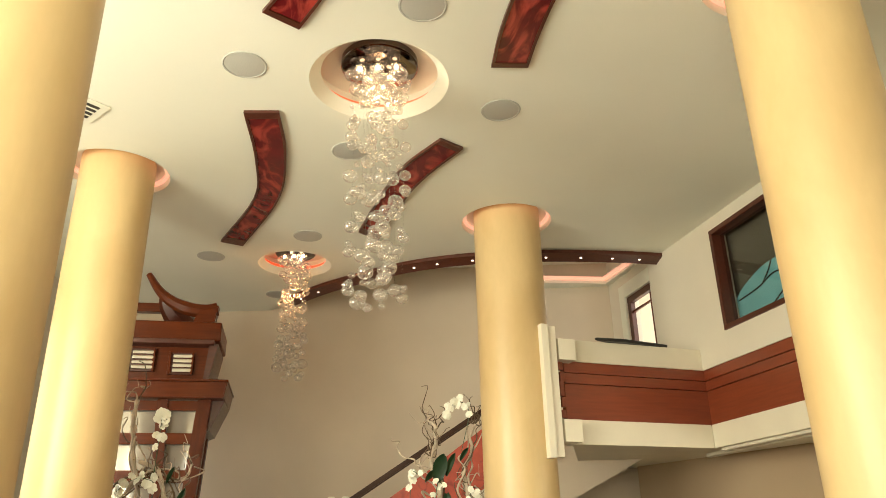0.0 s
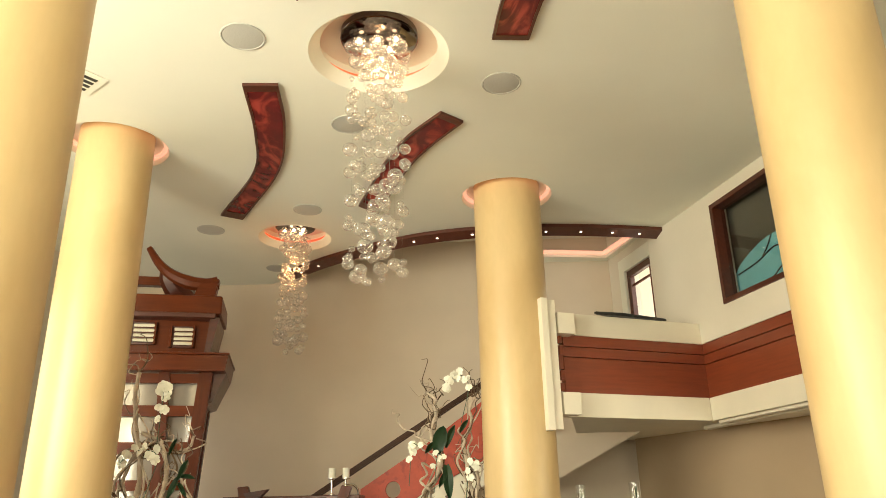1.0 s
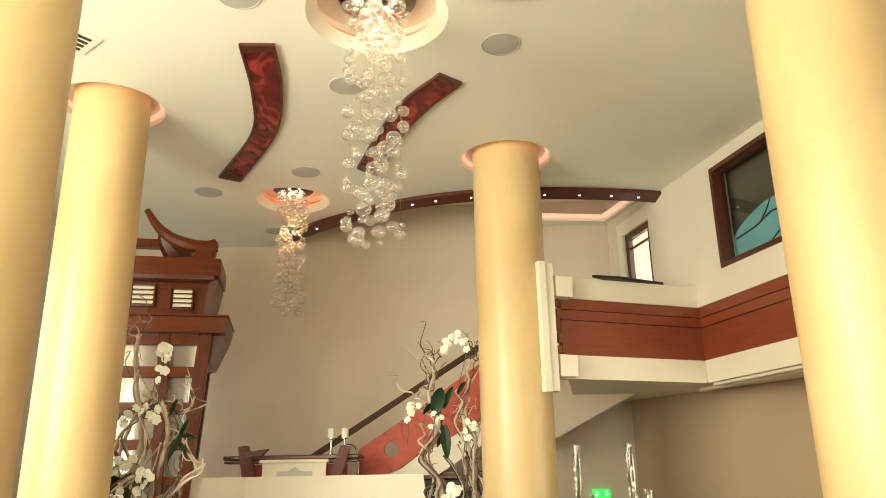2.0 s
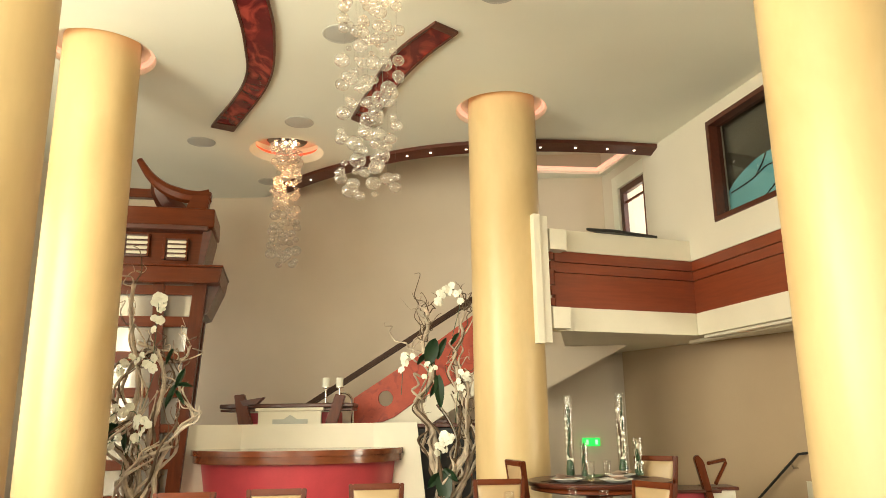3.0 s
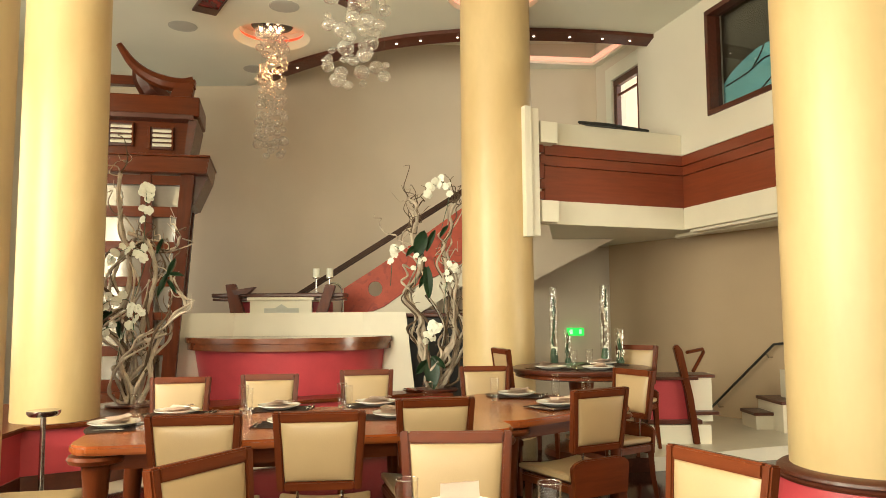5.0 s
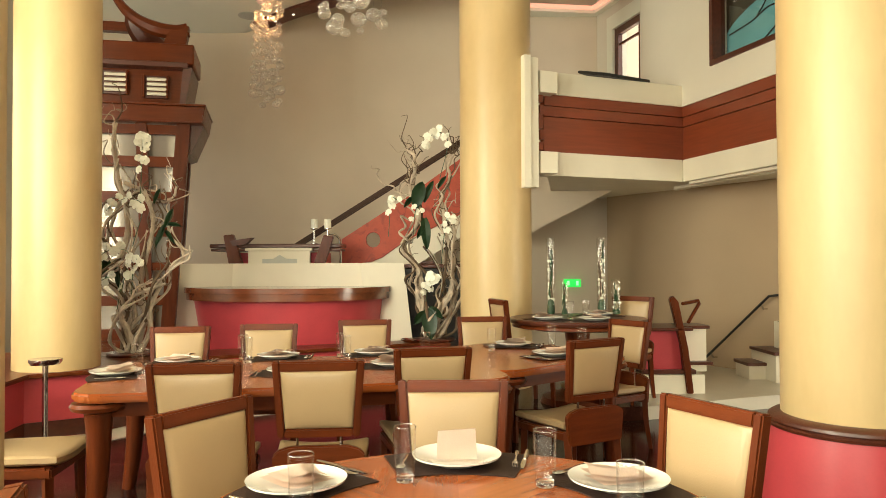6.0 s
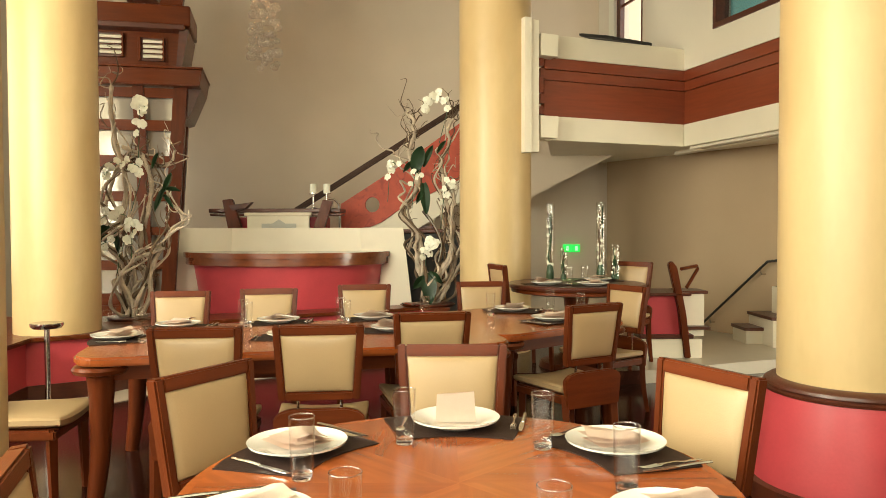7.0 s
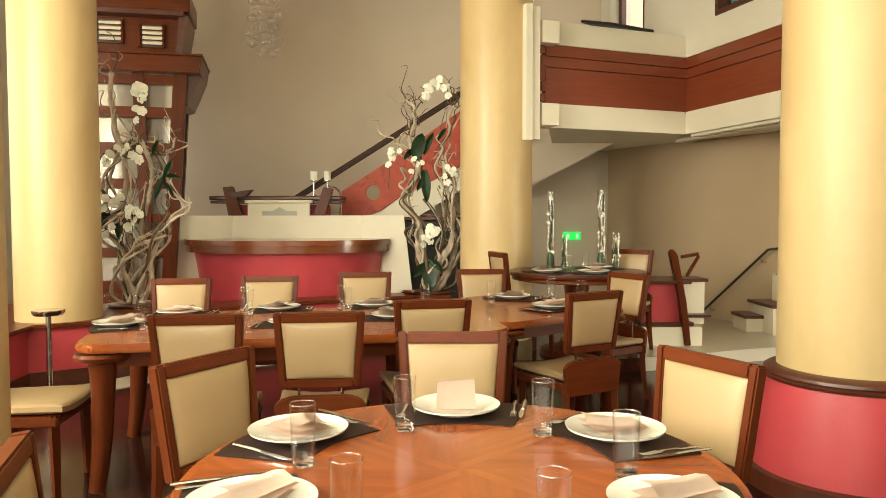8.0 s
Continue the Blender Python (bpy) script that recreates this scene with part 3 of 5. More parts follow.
art_panel([(-1.74, 5.18), (-1.86, 5.98), (-2.10, 6.81), (-2.78, 7.90)], [(-1.45, 5.20), (-1.55, 5.90), (-1.84, 6.83), (-2.56, 8.05)])
art_panel([(-0.13, 5.73), (-0.49, 6.20), (-0.77, 6.78), (-1.14, 7.75)], [(0.07, 5.91), (-0.27, 6.40), (-0.54, 6.93), (-0.94, 8.0)])
art_panel([(0.62, 3.30), (0.45, 3.75), (0.34, 4.25), (0.29, 4.68)], [(0.92, 3.36), (0.74, 3.80), (0.63, 4.28), (0.57, 4.70)])
art_panel([(-1.27, 3.97), (-1.02, 3.66), (-0.85, 3.2)], [(-1.06, 4.16), (-0.78, 3.76), (-0.58, 3.26)])

vent = thing("ceiling_vent", pose(-3.12, 4.93, H, 0, 0, -38), "white slotted air vent in the ceiling", "air vent")
part("frame", box((0, 0, -0.006), (0.34, 0.62, 0.012), 0.003), M_CEIL, vent)
for k in range(4):
    part("slot", box((-0.10 + k * 0.065, 0, -0.014), (0.032, 0.5, 0.006)), M_BLACK, vent, "black slot")


def bubble_mesh():
    t = bmesh.new()
    bmesh.ops.create_uvsphere(t, u_segments=16, v_segments=10, radius=1)
    t.transform(Matrix.Diagonal((1, 1, 0.86, 1)))
    return t


def chandelier(x, y, r, z_low, count, width, sizes, seed, power, tint, drop, glow):
    rnd = random.Random(seed)
    top = thing("bubble_chandelier", pose(x, y, 0), "cascade of clear blown glass bubbles below a mirrored canopy", "chandelier", "bubble chandeliers")
    part("canopy", lathe([(0, H + 0.135), (r * 0.53, H + 0.135), (r * 0.555, H + 0.145), (r * 0.555, H + 0.198)], 40), M_MIRROR, top, "round smoked mirror canopy", smooth=True)
    part("cove_strip", lathe([(r * 0.91, H + 0.085), (r * 0.945, H + 0.085), (r * 0.945, H + 0.125), (r * 0.91, H + 0.125), (r * 0.91, H + 0.085)], 48), glow, top, "orange cove light strip", smooth=True)
    me = None
    placed = []
    for k in range(count):
        u = ((k + rnd.random()) / count) ** 1.08
        z = H + 0.06 - (H + 0.06 - z_low) * u
        for _ in range(6):
            a = u * 15.0 + rnd.choice((0, 2.1, 4.2)) + rnd.uniform(-1.2, 1.2)
            d = width * rnd.choice((0.3, 0.65, 0.9, 1.0, 1.0))
            rad = rnd.choice(sizes) * (1.25 if u < 0.16 else 0.85 if u < 0.45 else 1.0)
            p = Vector((d * math.cos(a), d * math.sin(a), z))
            if all((p - q).length > 0.8 * (rad + w) for q, w in placed[-24:]):
                break
        placed.append((p, rad))
        m = Matrix.Translation(p) @ Matrix.Diagonal((rad, rad, rad, 1))
        if me is None:
            me = part("glass_bubble", bubble_mesh(), M_BUBBLE, top, smooth=True, at=m).data
        else:
            share("glass_bubble", me, top, m)
        if k % 6 == 0:
            part("hanging_wire", tube([(p.x, p.y, H + 0.13), p], 0.0005, 3), M_STEEL, top, "fine steel hanging wire")
    bulb = None
    for k in range(6):
        a = k * 1.047 + 0.5
        q = r * (0.30 if k % 2 else 0.16)
        m = Matrix.Translation((q * math.cos(a), q * math.sin(a), H + 0.085))
        if bulb is None:
            t = bmesh.new()
            bmesh.ops.create_uvsphere(t, u_segments=12, v_segments=8, radius=0.02)
            bulb = part("bulb", t, M_BULB, top, "small glowing halogen bulb", smooth=True, at=m).data
        else:
            share("bulb", bulb, top, m)
        share("glass_bubble", me, top, m @ Matrix.Translation((0, 0, -0.012)) @ Matrix.Diagonal((0.052, 0.052, 0.052, 1)))
    lamp("chandelier_lamp", "POINT", Matrix.Translation((x, y, H - drop)), power, tint, (0.07,))


M_COVE_SOFT = glowing("soft orange cove strip", (1.0, 0.22, 0.10), 0.30)
M_COVE = glowing("orange cove strip", (1.0, 0.09, 0.03), 1.0)
chandelier(-0.58, 4.87, 0.545, 2.93, 150, 0.205, (0.026, 0.036, 0.045, 0.053, 0.058), 3, 4, (1.0, 0.66, 0.34), 0.16, M_COVE_SOFT)
chandelier(-2.10, 8.78, 0.46, 3.28, 84, 0.16, (0.042, 0.052, 0.062, 0.07), 8, 6, (1.0, 0.50, 0.20), 0.42, M_COVE)

# ---- tiered wooden tower by the back ----


def tower():
    top = thing("pagoda_tower", pose(-2.9, 8.4, 0, 0, 0, 13) @ pose(2.9, -8.4, 0), "tiered cherry wood tower with louvres, lattice panels and upturned ridge horns", "decorative tower")
    yf, yb = 8.35, 9.15
    xl = -4.45
    part("roof_board", box(((xl - 2.84) / 2, 8.75, 3.77), (-2.84 - xl, 0.8, 0.23), 0.02), M_WOOD, top)
    part("roof_step", box(((xl - 2.90) / 2, 8.75, 3.63), (-2.90 - xl, 0.9, 0.06), 0.01), M_WOOD_DK, top)
    part("louvre_body", upright([(xl, 3.17), (-3.02, 3.17), (-2.95, 3.62), (xl, 3.62)], 8.48, 9.1), M_WOOD, top)
    part("eave_bracket", upright([(-3.0, 3.17), (-2.94, 3.17), (-2.86, 3.62), (-2.96, 3.62)], 8.36, 9.1), M_WOOD_DK, top)
    for x0, x1, z0, z1 in ((-3.86, -3.56, 3.30, 3.57), (-3.41, -3.13, 3.27, 3.53), (-4.3, -4.0, 3.31, 3.58)):
        w = part("louvre", box(((x0 + x1) / 2, 8.465, (z0 + z1) / 2), (x1 - x0, 0.03, z1 - z0), 0.006), M_WOOD_DK, top, "small louvred opening")
        for k in range(4):
            z = z0 + 0.05 + k * (z1 - z0 - 0.06) / 3.6
            part("louvre_slat", box(((x0 + x1) / 2 + 0.02, 8.435, z), (x1 - x0 - 0.07, 0.05, 0.030), 0.004, rx=25), M_CREAM, w)
        part("jamb", box((x0 + 0.015, 8.44, (z0 + z1) / 2), (0.03, 0.05, z1 - z0), 0.004), M_WOOD, w)
        part("jamb", box((x1 - 0.012, 8.44, (z0 + z1) / 2), (0.024, 0.05, z1 - z0), 0.004), M_WOOD, w)
    part("middle_board", upright([(xl, 2.97), (-2.74, 2.97), (-2.71, 3.16), (xl, 3.16)], 8.25, 9.2, bev=0.01), M_WOOD, top)
    part("middle_lip", box(((xl - 2.70) / 2, 8.72, 3.165), (-2.70 - xl, 1.0, 0.025), 0.006), M_WOOD, top)
    part("eave_bracket", upright([(-2.99, 2.60), (-2.88, 2.64), (-2.74, 2.97), (-2.95, 2.97)], 8.45, 9.15), M_WOOD_DK, top)
    # lattice: a sloping right stile, a middle stile, rails and grey glass
    part("stile", upright([(-3.03, 2.97), (-2.88, 2.97), (-3.05, 0.53), (-3.20, 0.53)], 8.36, 8.46, bev=0.006), M_WOOD_V, top)
    part("stile", upright([(-3.47, 2.97), (-3.35, 2.97), (-3.26, 0.53), (-3.38, 0.53)], 8.37, 8.45, bev=0.006), M_WOOD_V, top)
    part("stile", upright([(-4.15, 2.97), (-4.02, 2.97), (-3.86, 0.53), (-3.99, 0.53)], 8.37, 8.45, bev=0.006), M_WOOD_V, top)
    for z0, z1 in ((2.85, 2.96), (2.48, 2.60), (2.07, 2.20), (1.69, 1.80), (1.31, 1.40), (0.92, 1.03), (0.53, 0.66)):
        xr = -3.05 + (z0 - 0.53) / 2.44 * 0.14
        part("rail", box(((-4.1 + xr) / 2, 8.42, (z0 + z1) / 2), (xr + 4.1, 0.05, z1 - z0), 0.005), M_WOOD, top)
    part("side_stile", upright([(-3.06, 2.97), (-2.92, 2.97), (-3.08, 0.53), (-3.22, 0.53)], 9.0, 9.1), M_WOOD_DK, top)
    part("glass_panel", upright([(-4.1, 0.6), (-3.14, 0.6), (-2.98, 2.9), (-4.1, 2.9)], 8.47, 8.49), M_PANE, top, "pale grey mirror panel")
    # ridge horns
    pts = curve_pts([(-3.76, 8.5, 4.50), (-3.62, 8.5, 4.30), (-3.45, 8.5, 4.16), (-3.25, 8.5, 4.08), (-3.05, 8.5, 4.06), (-2.92, 8.5, 4.09)], 5)
    part("ridge_horn", tube(pts, [0.035 + 0.05 * min(1, i / 14) for i in range(len(pts))], 8), M_WOOD, top, "upturned ridge horn", smooth=True)
    part("ridge_post", upright([(-3.19, 3.88), (-2.94, 3.88), (-2.90, 4.12), (-3.12, 4.06)], 8.42, 8.58, bev=0.01), M_WOOD, top)
    part("ridge_beam", box((-3.9, 8.8, 4.16), (0.9, 0.12, 0.11), 0.01), M_WOOD, top)
    pts = curve_pts([(-3.58, 8.62, 4.30), (-3.54, 8.7, 4.18), (-3.42, 8.8, 4.05), (-3.28, 8.9, 3.93)], 5)
    part("cross_horn", tube(pts, [0.05 + 0.011 * min(i, 9) for i in range(len(pts))], 8), M_WOOD_DK, top, "dark crossing ridge horn", smooth=True)
    part("plinth", box((-3.65, 8.75, 0.325), (1.25, 0.8, 0.41), 0.01), M_WOOD, top)


M_PANE = material("pale mirror panel", (0.44, 0.41, 0.37), 0.10, metal=0.5, var=0.12, scale=3, bump=0.0)
tower()

# ---- reception bar ----


def half_drum(ax, ay, z0, z1, ax2=None, ay2=None, bev=0.0, n=40):
    t = bmesh.new()
    lo = [(ax * math.cos(math.pi * i / n), -ay * math.sin(math.pi * i / n), z0) for i in range(n + 1)]
    hi = [((ax2 or ax) * math.cos(math.pi * i / n), -(ay2 or ay) * math.sin(math.pi * i / n), z1) for i in range(n + 1)]
    a, b = [t.verts.new(p) for p in lo], [t.verts.new(p) for p in hi]
    for i in range(n):
        t.faces.new((a[i], a[i + 1], b[i + 1], b[i]))
    t.faces.new(a)
    t.faces.new(b)
    t.faces.new((a[0], b[0], b[n], a[n]))
    if bev:
        bmesh.ops.bevel(t, geom=[e for e in t.edges if abs(e.verts[0].co.z - e.verts[1].co.z) < 1e-5], offset=bev, segments=3, affect="EDGES")
    return t


bar = thing("reception_bar", pose(-1.70, 8.78, 0), "curved raspberry bar with wooden counter against a cream panel", "bar counter")
DR = pose(-0.11, 0, 0)
part("drum", half_drum(0.98, 0.74, 0.12, 0.99, 1.12, 0.88), M_RED, bar, "tapered raspberry red front", smooth=True, at=DR)
part("counter", half_drum(1.23, 0.99, 1.055, 1.115, bev=0.028), M_COUNTER, bar, "polished dark wooden counter", smooth=True, at=DR)
part("counter_moulding", half_drum(1.205, 0.965, 0.975, 1.053, bev=0.032), M_COUNTER, bar, smooth=True, at=DR)
part("base", half_drum(1.03, 0.79, 0.12, 0.20, bev=0.01), M_WOOD_DK, bar, smooth=True, at=DR)
part("back_panel", upright([(-0.86, 0.12), (0.80, 0.12), (0.72, 1.385), (-0.80, 1.385)], 0.0, 0.06), M_CREAM, bar, "cream facetted back panel")
for sx in (-1, 1):
    t = bmesh.new()
    q = [(-0.80 * 1, 0.0, 1.385), (-1.33, -0.34, 1.385), (-1.47, -0.36, 0.12), (-0.86, 0.0, 0.12)]
    lo = [t.verts.new(p) for p in q]
    hi = [t.verts.new((p[0], p[1] + 0.05, p[2])) for p in q]
    t.faces.new(lo)
    t.faces.new(hi)
    for k in range(4):
        t.faces.new((lo[k], lo[(k + 1) % 4], hi[(k + 1) % 4], hi[k]))
    if sx > 0:
        t.transform(Matrix.Diagonal((-1, 1, 1, 1)) @ Matrix.Translation((0.08, 0, 0)))
    part("wing_panel", t, M_CREAM, bar, "cream slanting wing panel")

stand = thing("host_stand", pose(-2.05, 9.25, 0), "cream and red host stand with dark top and splayed wooden brackets", "lectern")
part("top_board", box((0, 0, 1.60), (1.62, 0.45, 0.05), 0.012), M_WOOD_DK, stand)
part("under_board", box((0, 0, 1.55), (1.60, 0.42, 0.03), 0.008), M_WOOD_DK, stand)
part("body", box((0.0, 0.08, 0.82), (1.22, 0.3, 1.4), 0.01), M_RED, stand)
part("front_panel", box((0.05, -0.24, 1.28), (0.76, 0.04, 0.58), 0.01), M_CREAM, stand)
part("panel_head", box((0.05, -0.25, 1.555), (0.82, 0.07, 0.04), 0.008), M_CREAM, stand)
part("bracket", upright([(-0.62, 1.73), (-0.50, 1.74), (-0.33, 1.2), (-0.52, 1.2)], -0.30, -0.22, bev=0.008), M_WOOD_V, stand)
part("bracket", upright([(0.72, 1.71), (0.60, 1.73), (0.42, 1.2), (0.56, 1.2)], -0.30, -0.22, bev=0.008), M_WOOD_V, stand)
part("bracket_leaf", upright([(-0.54, 1.66), (-0.26, 1.70), (-0.34, 1.62), (-0.5, 1.6)], -0.31, -0.2), M_WOOD_DK, stand)
part("emblem", upright([(-0.15, 1.30), (0.27, 1.30), (0.27, 1.44), (0.14, 1.44), (0.06, 1.49), (-0.02, 1.44), (-0.15, 1.44)], -0.27, -0.262), M_DISC, stand, "grey emblem plate")
for x in (0.43, 0.60):
    c = thing("pillar_candle", pose(-2.05 + x, 9.28, 1.625), "white pillar candle on a slim steel stem", "candle", "host stand candles")
    part("stem", lathe([(0.045, 0), (0.045, 0.01), (0.012, 0.02), (0.012, 0.18), (0.05, 0.19), (0.05, 0.2)], 16), M_STEEL, c, smooth=True)
    part("wax", lathe([(0.043, 0.2), (0.043, 0.31), (0.03, 0.316), (0, 0.312)], 20), M_PETAL, c, smooth=True)
tapst = part("curved_tap", tube(curve_pts([(-1.28, 9.2, 1.2), (-1.28, 9.2, 1.62), (-1.33, 9.18, 1.73), (-1.42, 9.15, 1.75)], 6), 0.014, 8), M_STEEL, smooth=True)
arcst = part("chrome_arc", tube(curve_pts([(-0.22, 8.45, 1.58), (-0.10, 8.44, 1.42), (0.0, 8.43, 1.19), (0.02, 8.43, 1.0), (0.02, 8.43, 0.12)], 6), 0.02, 8), M_STEEL, smooth=True)
tagged(arcst, "curved polished chrome tube stand behind the driftwood", "chrome stand")
tagged(tapst, "slim polished steel curved tap beside the bar", "tap")

# ---- staircase to the balcony ----
stair = thing("staircase", pose(0, 0, 0), "straight stair with mottled vermilion side panel and dark handrail", "staircase")
sp = [(-1.33, 1.36), (-1.33, 1.70), (-0.52, 2.22), (0.62, 3.03), (0.62, 2.30), (0.19, 2.0), (-0.52, 1.66), (-0.8, 1.46), (-0.95, 1.40)]
hole = (-0.92, 1.69, 0.095)
t = bmesh.new()
for lp in (sp, [(hole[0] + hole[2] * math.cos(a * math.pi / 12), hole[1] + hole[2] * 1.05 * math.sin(a * math.pi / 12)) for a in range(24)]):
    vs = [t.verts.new((x, 9.7, z)) for x, z in lp]
    for a, b in zip(vs, vs[1:] + vs[:1]):
        t.edges.new((a, b))
bmesh.ops.triangle_fill(t, edges=t.edges[:], use_beauty=True)
ext = bmesh.ops.extrude_face_region(t, geom=t.faces[:])
bmesh.ops.translate(t, verts=[v for v in ext["geom"] if isinstance(v, bmesh.types.BMVert)], vec=(0, 0.08, 0))
part("side_panel", t, M_STRING, stair, "mottled vermilion panel with a round hole")
part("handrail", bar_between((-1.95, 9.68, 1.595), (0.66, 9.68, 3.23), 0.07, 0.075, bev=0.015), M_RAIL, stair)
part("white_stringer", upright([(-1.33, 1.35), (-0.95, 1.39), (-0.8, 1.45), (-0.52, 1.65), (0.19, 1.99), (0.6, 2.27), (0.6, 1.95), (-0.6, 1.2), (-1.33, 0.7)], 9.72, 9.78), M_CREAM, stair)
for k in range(11):
    x, z = -1.55 + k * 0.22, 0.30 + k * 0.182
    part("tread", box((x, 10.2, z), (0.27, 0.86, 0.04), 0.006), M_WOOD_DK, stair)
    part("riser", box((x - 0.11, 10.2, z - 0.09), (0.02, 0.86, 0.15)), M_CREAM, stair)
back_unit = part("sideboard", box((-0.25, 9.35, 0.72), (0.95, 0.4, 1.2), 0.01), M_BLACK)
tagged(back_unit, "dark sideboard beneath the staircase", "sideboard")
bt = part("sideboard_top", box((-0.25, 9.32, 1.345), (1.02, 0.48, 0.045), 0.008), M_WOOD_DK)
bt.parent = back_unit

# ---- right hand side below the balcony ----
seat_block = thing("partition_end", pose(0, 0, 0), "tapered red partition end with wooden cap on a cream base", "partition", kind="structure")
part("red_body", upright([(1.95, 0.34), (2.40, 0.34), (2.32, 0.72), (1.99, 0.72)], 7.15, 7.6), M_RED, seat_block)
part("cap", box((2.16, 7.36, 0.735), (0.48, 0.56, 0.03), 0.008), M_WOOD_DK, seat_block)
part("skirting", box((2.17, 7.36, 0.325), (0.52, 0.52, 0.04), 0.006), M_WOOD_DK, seat_block)
part("base", box((2.2, 7.4, 0.21), (0.62, 0.6, 0.18)), M_CREAM, seat_block)
part("cream_body", box((2.46, 7.4, 0.52), (0.24, 0.3, 0.42)), M_CREAM, seat_block)
part("cream_cap", box((2.465, 7.38, 0.745), (0.28, 0.34, 0.03), 0.006), M_WOOD_DK, seat_block)
part("lower_cap", box((2.48, 7.27, 0.40), (0.26, 0.25, 0.03), 0.006), M_WOOD_DK, seat_block)
post = thing("newel_post", pose(0, 0, 0), "curved dark wooden newel post with bent wooden rail", "newel post")
part("post", upright([(2.335, 0.12), (2.40, 0.12), (2.35, 0.55), (2.26, 1.0), (2.21, 1.06), (2.175, 1.03), (2.275, 0.6)], 7.08, 7.15, bev=0.008), M_WOOD_V, post)
part("bent_rail", tube([(2.31, 7.12, 0.98), (2.52, 7.3, 1.0), (2.53, 7.3, 0.97), (2.37, 7.14, 0.80)], 0.018, 8), M_WOOD_V, post)
wr = thing("wall_handrail", pose(0, 0, 0), "slim dark metal handrail rising along the wall", "handrail")
part("rail", tube([(3.10, 9.02, 0.12), (3.61, 8.18, 1.0), (3.72, 8.1, 1.02), (3.75, 8.13, 0.98)], 0.015, 8), M_BLACK, wr)
for f in (0.2, 0.9):
    p = Vector((3.10, 9.02, 0.12)).lerp(Vector((3.61, 8.18, 1.0)), f)
    part("bracket", tube([p, p + Vector((0.04, 0.03, -0.06)), p + Vector((0.12, 0.07, -0.06))], 0.01, 6), M_STEEL, wr)
steps = thing("side_steps", pose(0, 0, 0), "cream stone steps with dark wooden nosing by the wall", "steps", kind="structure")
for x0, x1, y0, y1, zt in ((3.28, 3.5, 7.93, 8.3, 0.27), (3.46, 4.3, 7.69, 8.3, 0.41)):
    part("step", box(((x0 + x1) / 2, (y0 + y1) / 2, (zt + 0.12) / 2), (x1 - x0, y1 - y0, zt - 0.12)), M_CREAM, steps)
    part("nosing", box(((x0 + x1) / 2 - 0.01, (y0 + y1) / 2 - 0.01, zt + 0.012), (x1 - x0 + 0.03, y1 - y0 + 0.02, 0.035), 0.006), M_WOOD_DK, steps)
part("upper_step", box((3.95, 8.0, 0.58), (0.6, 0.3, 0.30)), M_CREAM, steps)
sign = thing("exit_sign", pose(1.865, 10.66, 1.085), "small glowing green emergency exit sign", "exit sign")
part("face", box((0, 0, 0), (0.24, 0.05, 0.11), 0.004), M_EXIT, sign)
for x in (-0.06, 0.07):
    part("symbol", box((x, -0.027, 0), (0.035, 0.004, 0.065)), glowing("pale green symbol", (0.35, 1.0, 0.45), 1.0), sign)

# ---- chairs ----


def cushion(w0, w1, z0, z1, edge, puff, n=10):
    """A padded panel in x and z with rounded edges and swelling faces."""
    t = bmesh.new()
    sides = []
    for sy in (-1, 1):
        grid = []
        for i in range(n + 1):
            row = []
            for j in range(n + 1):
                u, v = -1 + 2 * i / n, -1 + 2 * j / n
                u, v = math.sin(u * math.pi / 2), math.sin(v * math.pi / 2)
                w = w0 + (w1 - w0) * (v + 1) / 2
                y = sy * (edge + puff * (1 - u ** 4) * (1 - v ** 4)) * (1 if max(abs(u), abs(v)) < 0.999 else 0.6)
                row.append(t.verts.new((u * w, y, z0 + (z1 - z0) * (v + 1) / 2)))
            grid.append(row)
        for i in range(n):
            for j in range(n):
                t.faces.new((grid[i][j], grid[i + 1][j], grid[i + 1][j + 1], grid[i][j + 1]))
        sides.append([grid[i][0] for i in range(n)] + [grid[n][j] for j in range(n)] + [grid[i][n] for i in range(n, 0, -1)] + [grid[0][j] for j in range(n, 0, -1)])
    a, b = sides
    for k in range(len(a)):
        t.faces.new((a[k], a[(k + 1) % len(a)], b[(k + 1) % len(a)], b[k]))
    return t


